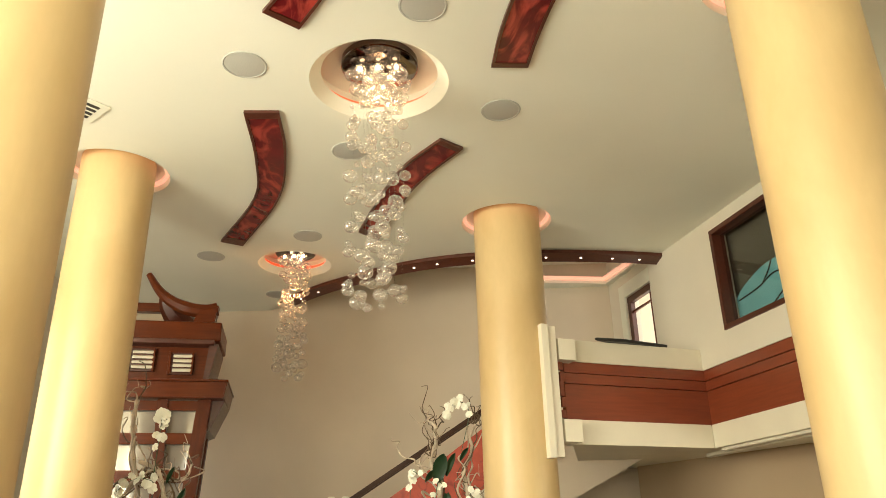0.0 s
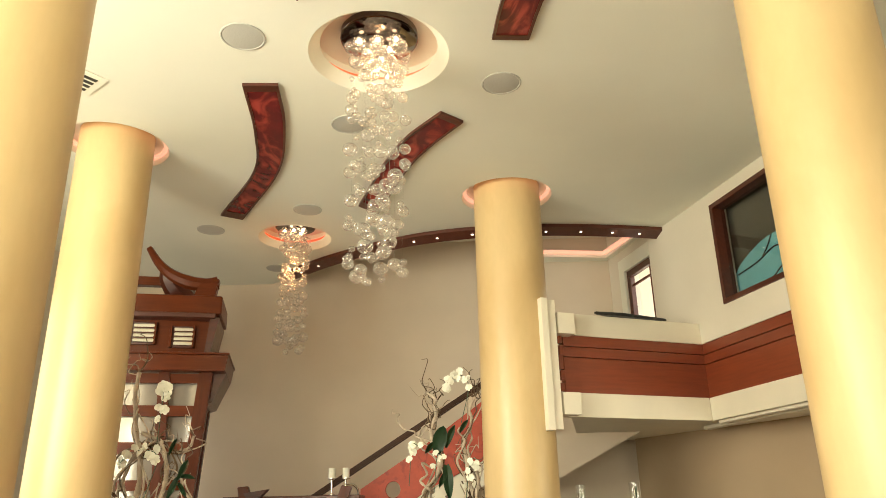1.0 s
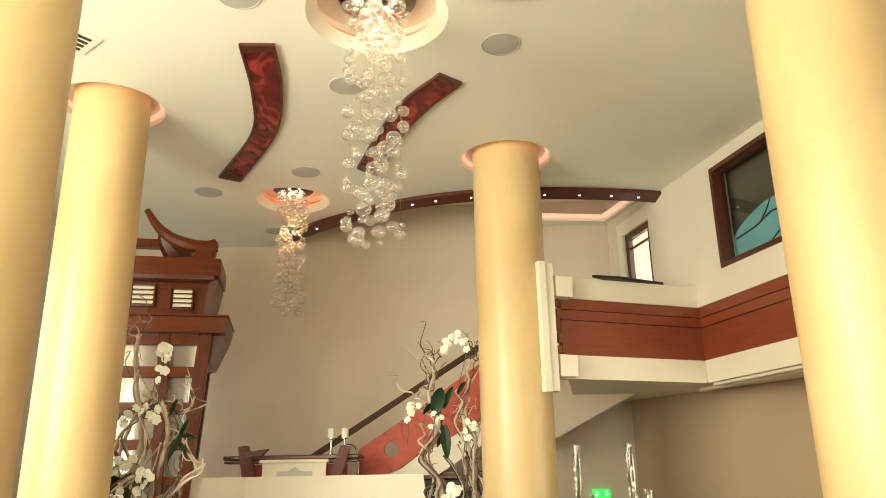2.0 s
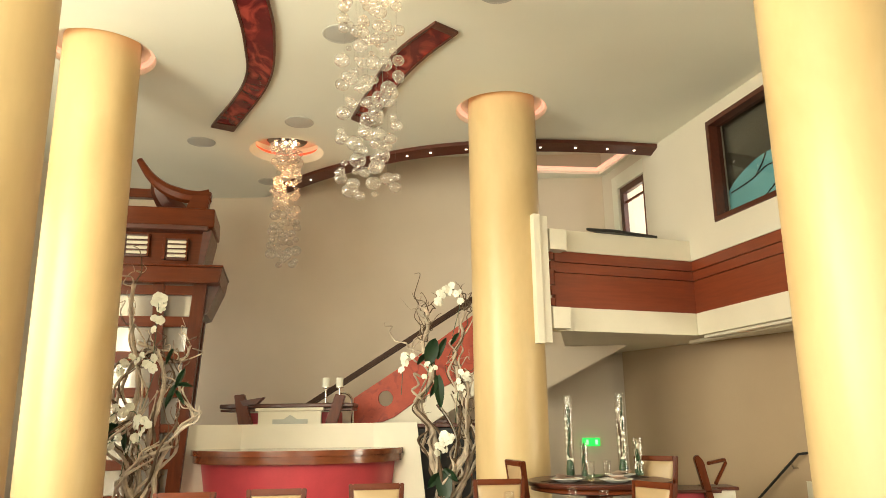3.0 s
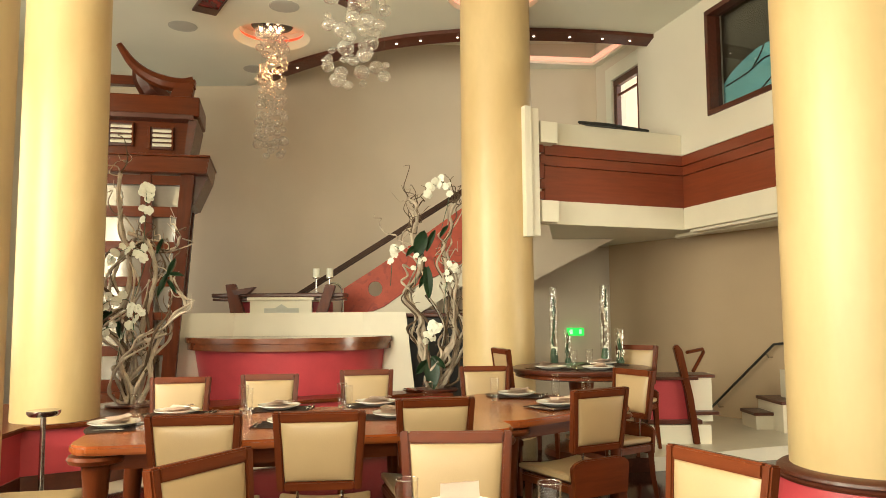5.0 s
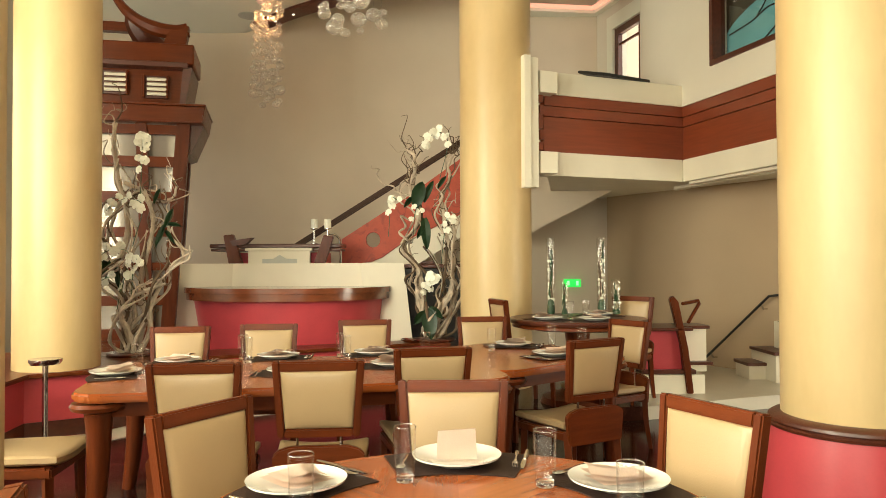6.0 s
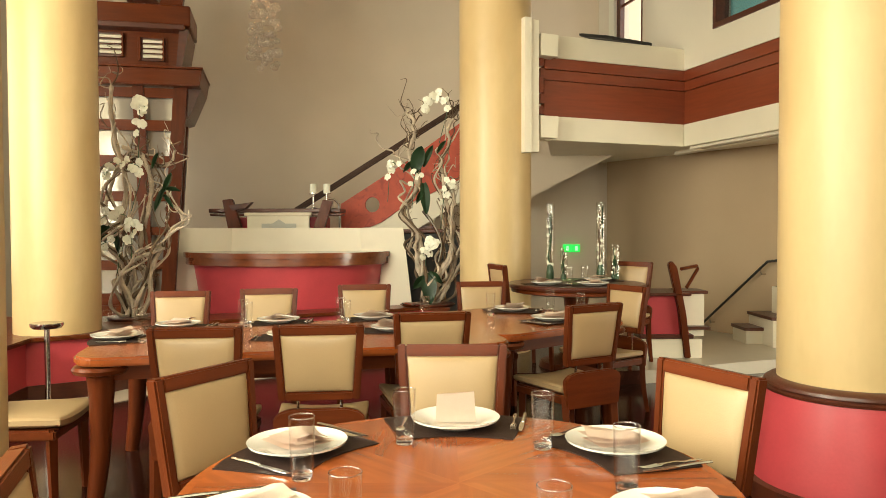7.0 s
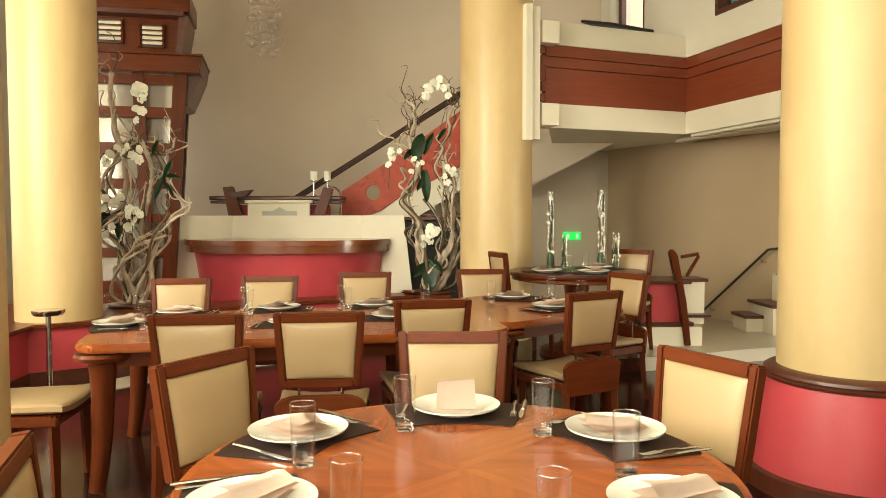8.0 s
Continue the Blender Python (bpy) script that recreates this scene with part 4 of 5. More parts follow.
def chair():
    top = thing("dining_chair", pose(0, 0, 0), "cherry wood dining chair with cream leather seat and back", "chair", "restaurant chairs")
    tilt = 7
    mb = pose(0, -0.178, 0.585, tilt, 0, 0)
    w0, w1, hh, th = 0.188, 0.209, 0.355, 0.044
    for sx in (-1, 1):
        st = bmesh.new()
        upright([(sx * (w0 - 0.034), 0), (sx * w0, 0), (sx * w1, hh), (sx * (w1 - 0.034), hh)], -th / 2, th / 2, st, bev=0.006)
        part("stile", st, M_WOOD_V, top, at=mb)
    part("top_rail", upright([(-w1 + 0.033, hh - 0.045), (w1 - 0.033, hh - 0.045), (w1 - 0.031, hh), (-w1 + 0.031, hh)], -th / 2, th / 2, bev=0.006), M_WOOD, top, at=mb)
    part("bottom_rail", upright([(-w0 + 0.033, 0), (w0 - 0.033, 0), (w0 - 0.033, 0.04), (-w0 + 0.033, 0.04)], -th / 2, th / 2, bev=0.006), M_WOOD, top, at=mb)
    part("back_pad", cushion(w0 - 0.034, w1 - 0.034, 0.04, hh - 0.044, 0.017, 0.016), M_PAD, top, "cream leather back pad", smooth=True, at=mb)
    for sx in (-0.1, 0.1):
        part("steel_post", lathe([(0.007, 0.40), (0.007, 0.60)], 8, m=Matrix.Translation((sx, -0.172, 0))), M_STEEL, top, smooth=True)
    t = cushion(0.205, 0.228, -0.172, 0.265, 0.02, 0.012)
    t.transform(Matrix(((1, 0, 0, 0), (0, 0, 1, 0), (0, 1, 0, 0.432), (0, 0, 0, 1))))
    for v in t.verts:
        v.co.z += 0.02 * (v.co.x / 0.22) ** 2
    part("seat", t, M_PAD, top, "cream leather seat cushion", smooth=True)
    part("seat_frame", prism([(-0.205, -0.175), (0.205, -0.175), (0.23, 0.24), (-0.23, 0.24)], 0.365, 0.415, bev=0.008), M_WOOD, top)
    part("rear_board", upright([(-0.195, 0.34), (0.195, 0.34), (0.212, 0.505), (0.185, 0.532), (0.13, 0.548), (-0.13, 0.548), (-0.185, 0.532), (-0.212, 0.505)], -0.22, -0.185, bev=0.006), M_WOOD, top, "shaped wooden rear board")
    for sx in (-1, 1):
        part("leg", tube([(sx * 0.185, -0.18, 0.42), (sx * 0.185, -0.20, 0.2), (sx * 0.19, -0.24, 0.0)], [0.03, 0.026, 0.02], 4), M_WOOD_V, top)
        part("leg", tube([(sx * 0.195, 0.21, 0.42), (sx * 0.2, 0.22, 0.0)], [0.03, 0.02], 4), M_WOOD_V, top)
    return top


def chair_pose(bx, by, fx, fy, z=0.0):
    """The pose of a chair from the top of its back and the way it faces."""
    f = Vector((fx, fy)).normalized()
    c = Vector((bx, by)) + f * 0.215
    return pose(c.x, c.y, z, 0, 0, math.degrees(math.atan2(-f.x, f.y)))


CHAIRS = [(0.037, 2.80, 0.0, -1, 0), (-0.755, 2.33, 0.88, -0.47, 0), (0.84, 2.33, -0.89, -0.46, 0), (-0.80, 1.31, 0.95, 0.31, 0),
          (-1.11, 3.30, -0.12, 1, 0), (-0.57, 3.38, -0.1, 1, 0), (-0.055, 3.88, -0.2, 1, 0),
          (-1.86, 5.23, 0.12, -1, 0), (-1.28, 5.43, 0.15, -1, 0), (-0.615, 5.80, 0.15, -1, 0), (-2.33, 3.68, 0.97, 0.1, 0),
          (0.88, 4.27, -0.5, 0.86, 0), (0.32, 6.10, 0.08, -1, 0), (0.49, 6.55, 0.9, 0.25, 0.12), (1.42, 5.65, -0.85, -0.5, 0), (1.80, 7.0, -0.65, -0.75, 0.12)]
first = chair()
for i, (bx, by, fx, fy, z) in enumerate(CHAIRS):
    if i == 0:
        first.matrix_basis = chair_pose(bx, by, fx, fy, z)
    else:
        copy_thing(first, chair_pose(bx, by, fx, fy, z))

# ---- tables ----
TZ = 0.76


def grained(name, base, angle):
    m = material(name, base, 0.2, var=0.24, scale=2.2, fine=45, bump=0.004, stretch=(1, 16, 16), coat=0.25, per_object=0.10)
    for nd in m.node_tree.nodes:
        if nd.type == "MAPPING":
            nd.inputs["Rotation"].default_value = (0, 0, radians(angle))
    return m


def round_table(x, y, z, r, label, mats):
    top = thing("round_table", pose(x, y, z), label, "table", "dining tables")
    n = 8
    meshes = []
    for i in range(n):
        if i < 2:
            t = bmesh.new()
            a = [(r - 0.03) * Vector((math.cos(k * 2 * math.pi / n / 8), math.sin(k * 2 * math.pi / n / 8))) for k in range(9)]
            prism([(0, 0)] + [(v.x, v.y) for v in a], TZ - 0.03, TZ, t)
            meshes.append(part("veneer_wedge", t, mats[i], top, at=pose(0, 0, 0, 0, 0, i * 360 / n)).data)
        else:
            share("veneer_wedge", meshes[i % 2], top, pose(0, 0, 0, 0, 0, i * 360 / n))
    part("rim", lathe([(r - 0.03, TZ), (r - 0.008, TZ), (r, TZ - 0.008), (r, TZ - 0.03), (r - 0.008, TZ - 0.04), (r - 0.03, TZ - 0.04), (r - 0.03, TZ)], 72), mats[2], top, smooth=True)
    part("under_rim", lathe([(0, TZ - 0.035), (r - 0.05, TZ - 0.035), (r - 0.03, TZ - 0.055), (r - 0.03, TZ - 0.075), (r - 0.1, TZ - 0.09), (0, TZ - 0.09)], 64), M_WOOD, top, smooth=True)
    part("pedestal", lathe([(0.12, TZ - 0.09), (0.10, 0.5), (0.09, 0.2), (0.16, 0.10), (0.32, 0.05), (0.34, 0.0)], 32), M_WOOD_V, top, smooth=True)
    return top


M_WEDGE_A = grained("cherry veneer leaning one way", (0.27, 0.064, 0.014), -57)
M_WEDGE_B = grained("cherry veneer leaning the other way", (0.31, 0.077, 0.017), 12)
round_table(0.04, 1.78, 0.0, 0.67, "round polished cherry table with sunburst veneer set for a meal", (M_WEDGE_A, M_WEDGE_B, M_TABLE))
round_table(1.22, 6.72, 0.12, 0.62, "round dark mahogany table beside the column", (M_WOOD_DK, M_WOOD_DK, M_WOOD_DK))


def clipped(w, d, c, n=4):
    pts = []
    for sx, sy in ((1, 1), (-1, 1), (-1, -1), (1, -1)):
        cx, cy = sx * (w / 2 - c), sy * (d / 2 - c)
        a0 = math.atan2(sy, sx) - math.pi / 4
        pts += [(cx + c * math.cos(a0 + k * math.pi / 2 / n), cy + c * math.sin(a0 + k * math.pi / 2 / n)) for k in range(n + 1)]
    return pts


def long_table(x, y, w, d, rz, label, dz=0.0):
    top = thing("dining_table", pose(x, y, dz, 0, 0, rz), label, "table", "dining tables")
    part("tabletop", prism(clipped(w, d, 0.16), TZ - 0.045, TZ, bev=0.012), M_TABLE, top, "polished honey cherry top with clipped corners")
    part("apron", prism(clipped(w - 0.22, d - 0.22, 0.1), TZ - 0.13, TZ - 0.045), M_WOOD, top)
    for sx in (-1, 1):
        for sy in (-1, 1):
            lx, ly = sx * (w / 2 - 0.13), sy * (d / 2 - 0.13)
            t = lathe([(0.0, TZ - 0.055), (0.125, TZ - 0.055), (0.135, TZ - 0.07), (0.125, TZ - 0.09), (0.06, TZ - 0.11)], 20, m=Matrix.Translation((lx, ly, 0)))
            part("corner_disc", t, M_WOOD, top, smooth=True)
            pts = curve_pts([(lx, ly, TZ - 0.1), (lx + sx * 0.0, ly, 0.5), (lx + sx * 0.01, ly, 0.25), (lx + sx * 0.04, ly, 0.0)], 4)
            part("leg", tube(pts, [0.070 - 0.030 * (i / (len(pts) - 1)) ** 0.8 for i in range(len(pts))], 16), M_WOOD_V, top, smooth=True)
    return top


long_table(-0.83, 4.33, 2.25, 1.22, 12.5, "long polished cherry dining table set for a meal")
long_table(0.44, 5.10, 1.25, 1.2, 40, "square cherry dining table joined to the long one", -0.006)

# ---- place settings ----


def flower_plate():
    t = thing("dinner_plate", pose(0, 0, 0), "round white china dinner plate", "plate", "place settings")
    part("china", lathe([(0, 0.004), (0.075, 0.004), (0.085, 0.010), (0.134, 0.026), (0.1385, 0.028), (0.136, 0.022), (0.088, 0.004), (0.08, 0.0), (0, 0.0)], 56), M_WHITE, t, smooth=True)
    return t


def napkin():
    t = thing("napkin", pose(0, 0, 0), "folded beige linen napkin on a white plate", "napkin", "place settings")
    bm = bmesh.new()
    n = 12
    # flat pressed layers that follow the hollow of the plate, the upper one turned back slantwise
    for layer, (w, d, skew, lift) in enumerate(((0.165, 0.115, 0.012, 0.0), (0.158, 0.108, 0.022, 0.006), (0.120, 0.092, 0.045, 0.012))):
        grid = []
        for i in range(n + 1):
            row = []
            for j in range(n + 1):
                u, v = i / n, j / n
                x, y = (u - 0.5) * w + skew * (v - 0.5) + 0.012 * layer, (v - 0.5) * d - 0.03 * (u - 0.5) * layer
                rr = min(0.135, math.hypot(x, y + 0.012))
                z = 0.012 + 0.9 * rr * rr + 1.6 * lift + (0.004 + 0.005 * layer) * max(0.0, 1 - abs(v - 0.55) / 0.5) + 0.0015 * math.sin(7 * u + 4 * v + 2 * layer) + 0.006 * layer * u * (1 - v)
                row.append(bm.verts.new((x, y, z)))
            grid.append(row)
        for i in range(n):
            for j in range(n):
                bm.faces.new((grid[i][j], grid[i + 1][j], grid[i + 1][j + 1], grid[i][j + 1]))
    bmesh.ops.solidify(bm, geom=bm.faces[:], thickness=0.0045)
    part("cloth", bm, M_NAPKIN, t, smooth=True)
    return t


def napkin_upright():
    t = thing("napkin", pose(0, 0, 0), "stiff folded beige napkin standing on a white plate", "napkin", "place settings")
    bm = bmesh.new()
    n = 8
    for face, (y0, y1) in enumerate(((-0.035, -0.004), (0.03, 0.004))):
        grid = []
        for i in range(n + 1):
            x = -0.062 + 0.124 * i / n
            grid.append([bm.verts.new((x * (1 - 0.06 * j / n), y0 + (y1 - y0) * j / n + 0.004 * math.sin(3.1 * j / n), 0.012 + 0.078 * j / n + (0.008 * i / n) * (j / n))) for j in range(n + 1)])
        for i in range(n):
            for j in range(n):
                bm.faces.new((grid[i][j], grid[i + 1][j], grid[i + 1][j + 1], grid[i][j + 1]))
    bmesh.ops.solidify(bm, geom=bm.faces[:], thickness=0.006)
    part("cloth", bm, M_NAPKIN, t, smooth=True)
    return t


def placemat():
    t = thing("placemat", pose(0, 0, 0), "dark brown leather placemat with curved edges", "placemat", "place settings")
    pts = []
    for k in range(9):
        a = -0.42 + 0.84 * k / 8
        pts.append((0.66 * math.sin(a) * 0.86, -0.52 + 0.66 * math.cos(a)))
    for k in range(9):
        u = k / 8
        pts.append((0.165 - 0.33 * u, -0.16 + 0.035 * math.sin(math.pi * u)))
    part("leather", prism(pts, 0.0005, 0.004), M_MAT, t)
    return t


def tumbler():
    t = thing("water_glass", pose(0, 0, 0), "clear straight water tumbler on the table", "glass", "water glasses")
    prof = [(0, 0.012), (0.022, 0.013), (0.026, 0.02), (0.028, 0.06), (0.0305, 0.155), (0.032, 0.156), (0.0325, 0.153), (0.030, 0.06), (0.027, 0.004), (0.024, 0.0), (0, 0.0)]
    part("vessel", lathe(prof, 32), M_GLASS, t, smooth=True)
    part("glass_foot", lathe([(0, 0.002), (0.0235, 0.002), (0.0245, 0.006), (0.0255, 0.018), (0, 0.014)], 24), M_GLASS_BASE, t, smooth=True)
    ring = [(0.0314 + 0.0013 * math.cos(a * math.pi / 4), 0.1572 + 0.0013 * math.sin(a * math.pi / 4)) for a in range(9)]
    part("rim", lathe(ring, 32), M_GLASS_BASE, t, smooth=True)
    return t


def fork():
    t = thing("fork", pose(0, 0, 0), "polished steel dinner fork on the placemat", "fork", "cutlery")
    bm = bmesh.new()
    pts = [(0, -0.10 + 0.02 * k, 0.004 + (0.004 if 3 < k < 7 else 0)) for k in range(8)]
    tube(pts, [0.0055, 0.006, 0.005, 0.004, 0.0032, 0.003, 0.004, 0.009], 6, bm, flat=0.45)
    for sx in (-0.0075, -0.0025, 0.0025, 0.0075):
        tube([(sx, 0.038, 0.006), (sx, 0.075, 0.004), (sx, 0.095, 0.007)], [0.002, 0.0017, 0.0012], 4, bm)
    part("metal", bm, M_STEEL, t, smooth=True)
    return t


def spoon():
    t = thing("spoon", pose(0, 0, 0), "small polished steel spoon lying on the placemat", "spoon", "cutlery")
    bm = bmesh.new()
    bmesh.ops.create_uvsphere(bm, u_segments=12, v_segments=8, radius=0.018)
    bm.transform(Matrix.Translation((0, 0.05, 0.007)) @ Matrix.Diagonal((0.8, 1.3, 0.3, 1)))
    tube([(0, -0.09, 0.005), (0, 0.0, 0.006), (0, 0.035, 0.006)], [0.005, 0.003, 0.004], 6, bm, flat=0.5)
    part("metal", bm, M_STEEL, t, smooth=True)
    return t


def knife():
    t = thing("knife", pose(0, 0, 0), "polished steel table knife on the placemat", "knife", "cutlery")
    bm = bmesh.new()
    tube([(0, -0.11, 0.005), (0, -0.05, 0.006), (0, 0.0, 0.005)], [0.006, 0.0065, 0.005], 6, bm, flat=0.6)
    prism([(-0.006, 0.0), (0.007, 0.0), (0.009, 0.06), (0.006, 0.10), (-0.004, 0.108), (-0.006, 0.06)], 0.003, 0.006, bm)
    part("metal", bm, M_STEEL, t, smooth=True)
    return t


MADE = {}


def put(maker, x, y, z, rz=0.0):
    """The first of a kind is built, the others are copies."""
    m = pose(x, y, z, 0, 0, rz)
    if maker not in MADE:
        MADE[maker] = maker()
        MADE[maker].matrix_basis = m
        return MADE[maker]
    return copy_thing(MADE[maker], m)


def setting(x, y, z, rz, napkin_maker, nrz=0.0, cut=True, near=None):
    """rz: the way from the table's middle to the diner, as a turn from +y."""
    put(placemat, x, y, z, rz)
    put(flower_plate, x, y, z + 0.0045, rz)
    put(napkin_maker, x, y, z + 0.010, nrz)
    if cut:
        c, s = math.cos(radians(rz)), math.sin(radians(rz))
        for mk, dx, dy, a in ((fork, 0.185, 0.015, 172), (knife, 0.212, 0.01, 170), (near or spoon, -0.165, -0.02, 175)):
            put(mk, x + c * dx - s * dy, y + s * dx + c * dy, z + 0.0045, rz + a)


for a, mk, nrz in ((90, napkin_upright, 0), (149.8, napkin, -38), (31, napkin, 205), (211, napkin, 70), (329, napkin, 40)):
    setting(0.04 + 0.515 * math.cos(radians(a)), 1.78 + 0.515 * math.sin(radians(a)), TZ, a - 90, mk, nrz, near=knife if a == 149.8 else None)
for x, y in ((-0.11, 2.10), (-0.347, 1.80), (0.28, 2.05), (0.43, 1.71), (-0.185, 1.386), (0.2, 1.31)):
    put(tumbler, x, y, TZ + 0.001)
# long table
for x, y, rz, nrz in ((-1.66, 4.62, 12, 10), (-1.08, 4.84, 12, -12), (-0.47, 5.02, 12, 5), (-1.83, 4.13, 100, 80), (-0.30, 4.45, 192, 150), (-0.86, 4.18, 192, 170)):
    setting(x, y, TZ, rz, napkin, nrz)
for x, y in ((-1.63, 4.00), (-1.78, 4.30), (-1.22, 4.60), (-1.30, 4.80), (-0.62, 4.72), (-0.68, 4.90), (-0.12, 4.95)):
    put(tumbler, x, y, TZ + 0.001)
# square table
for x, y, rz, nrz in ((0.52, 5.50, -5, 12), (0.73, 4.92, 230, 30)):
    setting(x, y, TZ, rz, napkin, nrz)
for x, y in ((0.34, 5.20), (0.80, 5.45), (0.98, 5.22)):
    put(tumbler, x, y, TZ + 0.001)
# far round table on the raised floor
for x, y, rz in ((0.91, 6.45, 130), (1.45, 6.90, -40), (1.3, 6.35, 200)):
    setting(x, y, TZ + 0.12, rz, napkin, rz + 20, cut=False)
for x, y in ((1.12, 6.50), (1.28, 6.62)):
    put(tumbler, x, y, TZ + 0.121)


def orchid_mesh():
    """One open blossom: five rounded petals and a small lip."""
    t = bmesh.new()
    for k in range(5):
        w = 0.66 if k in (1, 4) else 0.42
        rows = []
        for y, f in ((0.0, 0.2), (0.3, 0.75), (0.6, 1.0), (0.85, 0.85), (1.05, 0.35)):
            m = Matrix.Rotation(2 * math.pi * k / 5, 4, "Z") @ Matrix.Rotation(radians(-5), 4, "X")
            lift = 0.025 * (k % 2) + 0.03 * (k in (1, 4))
            rows.append([t.verts.new(m @ Vector((x * w * f, y, lift + 0.10 * (x * f) ** 2 - 0.05 * y * y))) for x in (-1, -0.5, 0, 0.5, 1)])
        for a, b in zip(rows, rows[1:]):
            for c in range(4):
                t.faces.new((a[c], a[c + 1], b[c + 1], b[c]))
    s = bmesh.new()
    bmesh.ops.create_icosphere(s, subdivisions=1, radius=0.16)
    merge(t, s, Matrix.Translation((0, -0.1, 0.12)))
    return t


FLOWER = []


def blossom(parent, p, r, rnd):
    m = Matrix.Translation(p) @ Euler((radians(rnd.uniform(62, 112)), radians(rnd.uniform(-60, 60)), radians(rnd.uniform(-50, 50)))).to_matrix().to_4x4() @ Matrix.Diagonal((r, r, r, 1))
    if not FLOWER:
        FLOWER.append(part("blossom", orchid_mesh(), M_PETAL, parent, at=m, smooth=True).data)
    else:
        share("blossom", FLOWER[0], parent, m)


def leaf_at(parent, p, tip, w):
    p, tip = Vector(p), Vector(tip)
    d = tip - p
    side = d.cross(Vector((0, 1, 0.3))).normalized() * w
    t = bmesh.new()
    n = 8
    rows = []
    for k in range(n + 1):
        u = k / n
        c = p + d * u + Vector((0, 0, -0.25 * d.length * u * u + 0.15 * d.length * u))
        ww = math.sin(math.pi * min(1, 0.08 + u * 0.92)) ** 0.7
        rows.append([t.verts.new(c - side * ww), t.verts.new(c + Vector((0, 0.02, -0.01))), t.verts.new(c + side * ww)])
    for a, b in zip(rows, rows[1:]):
        for k in range(2):
            t.faces.new((a[k], a[k + 1], b[k + 1], b[k]))
    bmesh.ops.solidify(t, geom=t.faces[:], thickness=0.004)
    part("leaf", t, M_LEAF, parent, "dark green strap leaf", smooth=True)


def wander(ctrl, rnd, amp=0.03):
    """A twisting branch line round its control points."""
    out = [Vector(ctrl[0])]
    for a, b in zip(ctrl, ctrl[1:]):
        a, b = Vector(a), Vector(b)
        out.append(a.lerp(b, 0.5) + Vector((rnd.uniform(-amp, amp), rnd.uniform(-amp, amp), rnd.uniform(-amp, amp) * 0.5)))
        out.append(b)
    return curve_pts(out, 5)


def arrangement(base, branches, clusters, leaves, seed, label):
    rnd = random.Random(seed)
    top = thing("orchid_arrangement", pose(0, 0, 0), label, "plant arrangement", "orchid arrangements")
    bx, by, bz = base
    part("base_tray", lathe([(0, 0.0), (0.22, 0.0), (0.24, 0.02), (0.23, 0.03), (0, 0.035)], 28, m=Matrix.Translation(base)), M_WOOD_DK, top, smooth=True)
    for ctrl, r0, r1 in branches:
        pts = wander([(x, by + dy, z) for x, dy, z in ctrl], rnd, 0.06)
        n = len(pts)
        part("branch", tube(pts, [0.64 * (r0 + (r1 - r0) * i / (n - 1)) * (1 + 0.18 * math.sin(i * 1.7)) for i in range(n)], 8), M_BRANCH, top, smooth=True)
    # thinner branches that wind round the main ones
    thick = [c for c, r0, r1 in branches if r0 > 0.03]
    for k in range(15):
        ctrl = thick[k % len(thick)]
        s = rnd.choice((-1, 1))
        line = [(x + s * rnd.uniform(-0.03, 0.10), by + dy + rnd.uniform(-0.10, 0.08), z + rnd.uniform(-0.03, 0.05)) for x, dy, z in ctrl[:rnd.randint(4, 7)]]
        pts = wander(line, rnd, 0.12)
        n = len(pts)
        part("branch", tube(pts, [(0.018 - 0.012 * i / (n - 1)) * (1 + 0.22 * math.sin(i * 1.3)) for i in range(n)], 7), rnd.choice((M_BRANCH, M_BRANCH, M_TWIG)), top, smooth=True)
    # thin curly twigs
    for k in range(60):
        ctrl = rnd.choice(thick)
        x, dy, z = rnd.choice(ctrl[1:])
        p = Vector((x, by + dy, z))
        pts = [p]
        for _ in range(5):
            p = p + Vector((rnd.uniform(-0.07, 0.07), rnd.uniform(-0.05, 0.05), rnd.uniform(-0.03, 0.12)))
            pts.append(p)
        pts = curve_pts(pts, 4)
        part("twig", tube(pts, [0.008 - 0.006 * i / len(pts) for i in range(len(pts))], 5), rnd.choice((M_TWIG, M_TWIG, M_BRANCH)), top, smooth=True)
    # blossoms sit two by two along arching sprays
    for (x, z), (sx, sz), count, r in clusters:
        if sz > sx:
            pts = [(x - 0.5 * sx, by - 0.08, z - sz - 0.22), (x - 0.2 * sx, by - 0.11, z - sz * 0.6), (x, by - 0.13, z + sz * 0.3), (x + sx * 0.3, by - 0.16, z + sz), (x + sx, by - 0.18, z + sz * 0.7)]
        else:
            pts = [(x + 0.2 * sx, by - 0.05, z - sz - 0.30), (x + sx * 0.9, by - 0.10, z - 0.2 * sz), (x + 0.3 * sx, by - 0.13, z + sz), (x - 0.5 * sx, by - 0.16, z + 0.6 * sz), (x - sx, by - 0.18, z - sz * 0.6)]
        line = curve_pts(pts, 10)
        part("flower_stem", tube(line, 0.004, 5), M_LEAF, top, smooth=True)
        n = max(4, round(count * 0.65))
        for k in range(n):
            p = line[round(11 + (len(line) - 12) * k / (n - 1))]
            side = (1 if k % 2 else -1) * rnd.uniform(0.3, 0.8) * r
            off = Vector((side, rnd.uniform(-0.03, 0.01), rnd.uniform(-0.3, 0.3) * r)) if sz > sx else Vector((rnd.uniform(-0.3, 0.3) * r, rnd.uniform(-0.03, 0.01), side))
            blossom(top, p + off, r * rnd.uniform(0.75, 1.1), rnd)
    for p, tip, w in leaves:
        leaf_at(top, (p[0], by - 0.10, p[1]), (tip[0], by - 0.16, tip[1]), w)
    return top


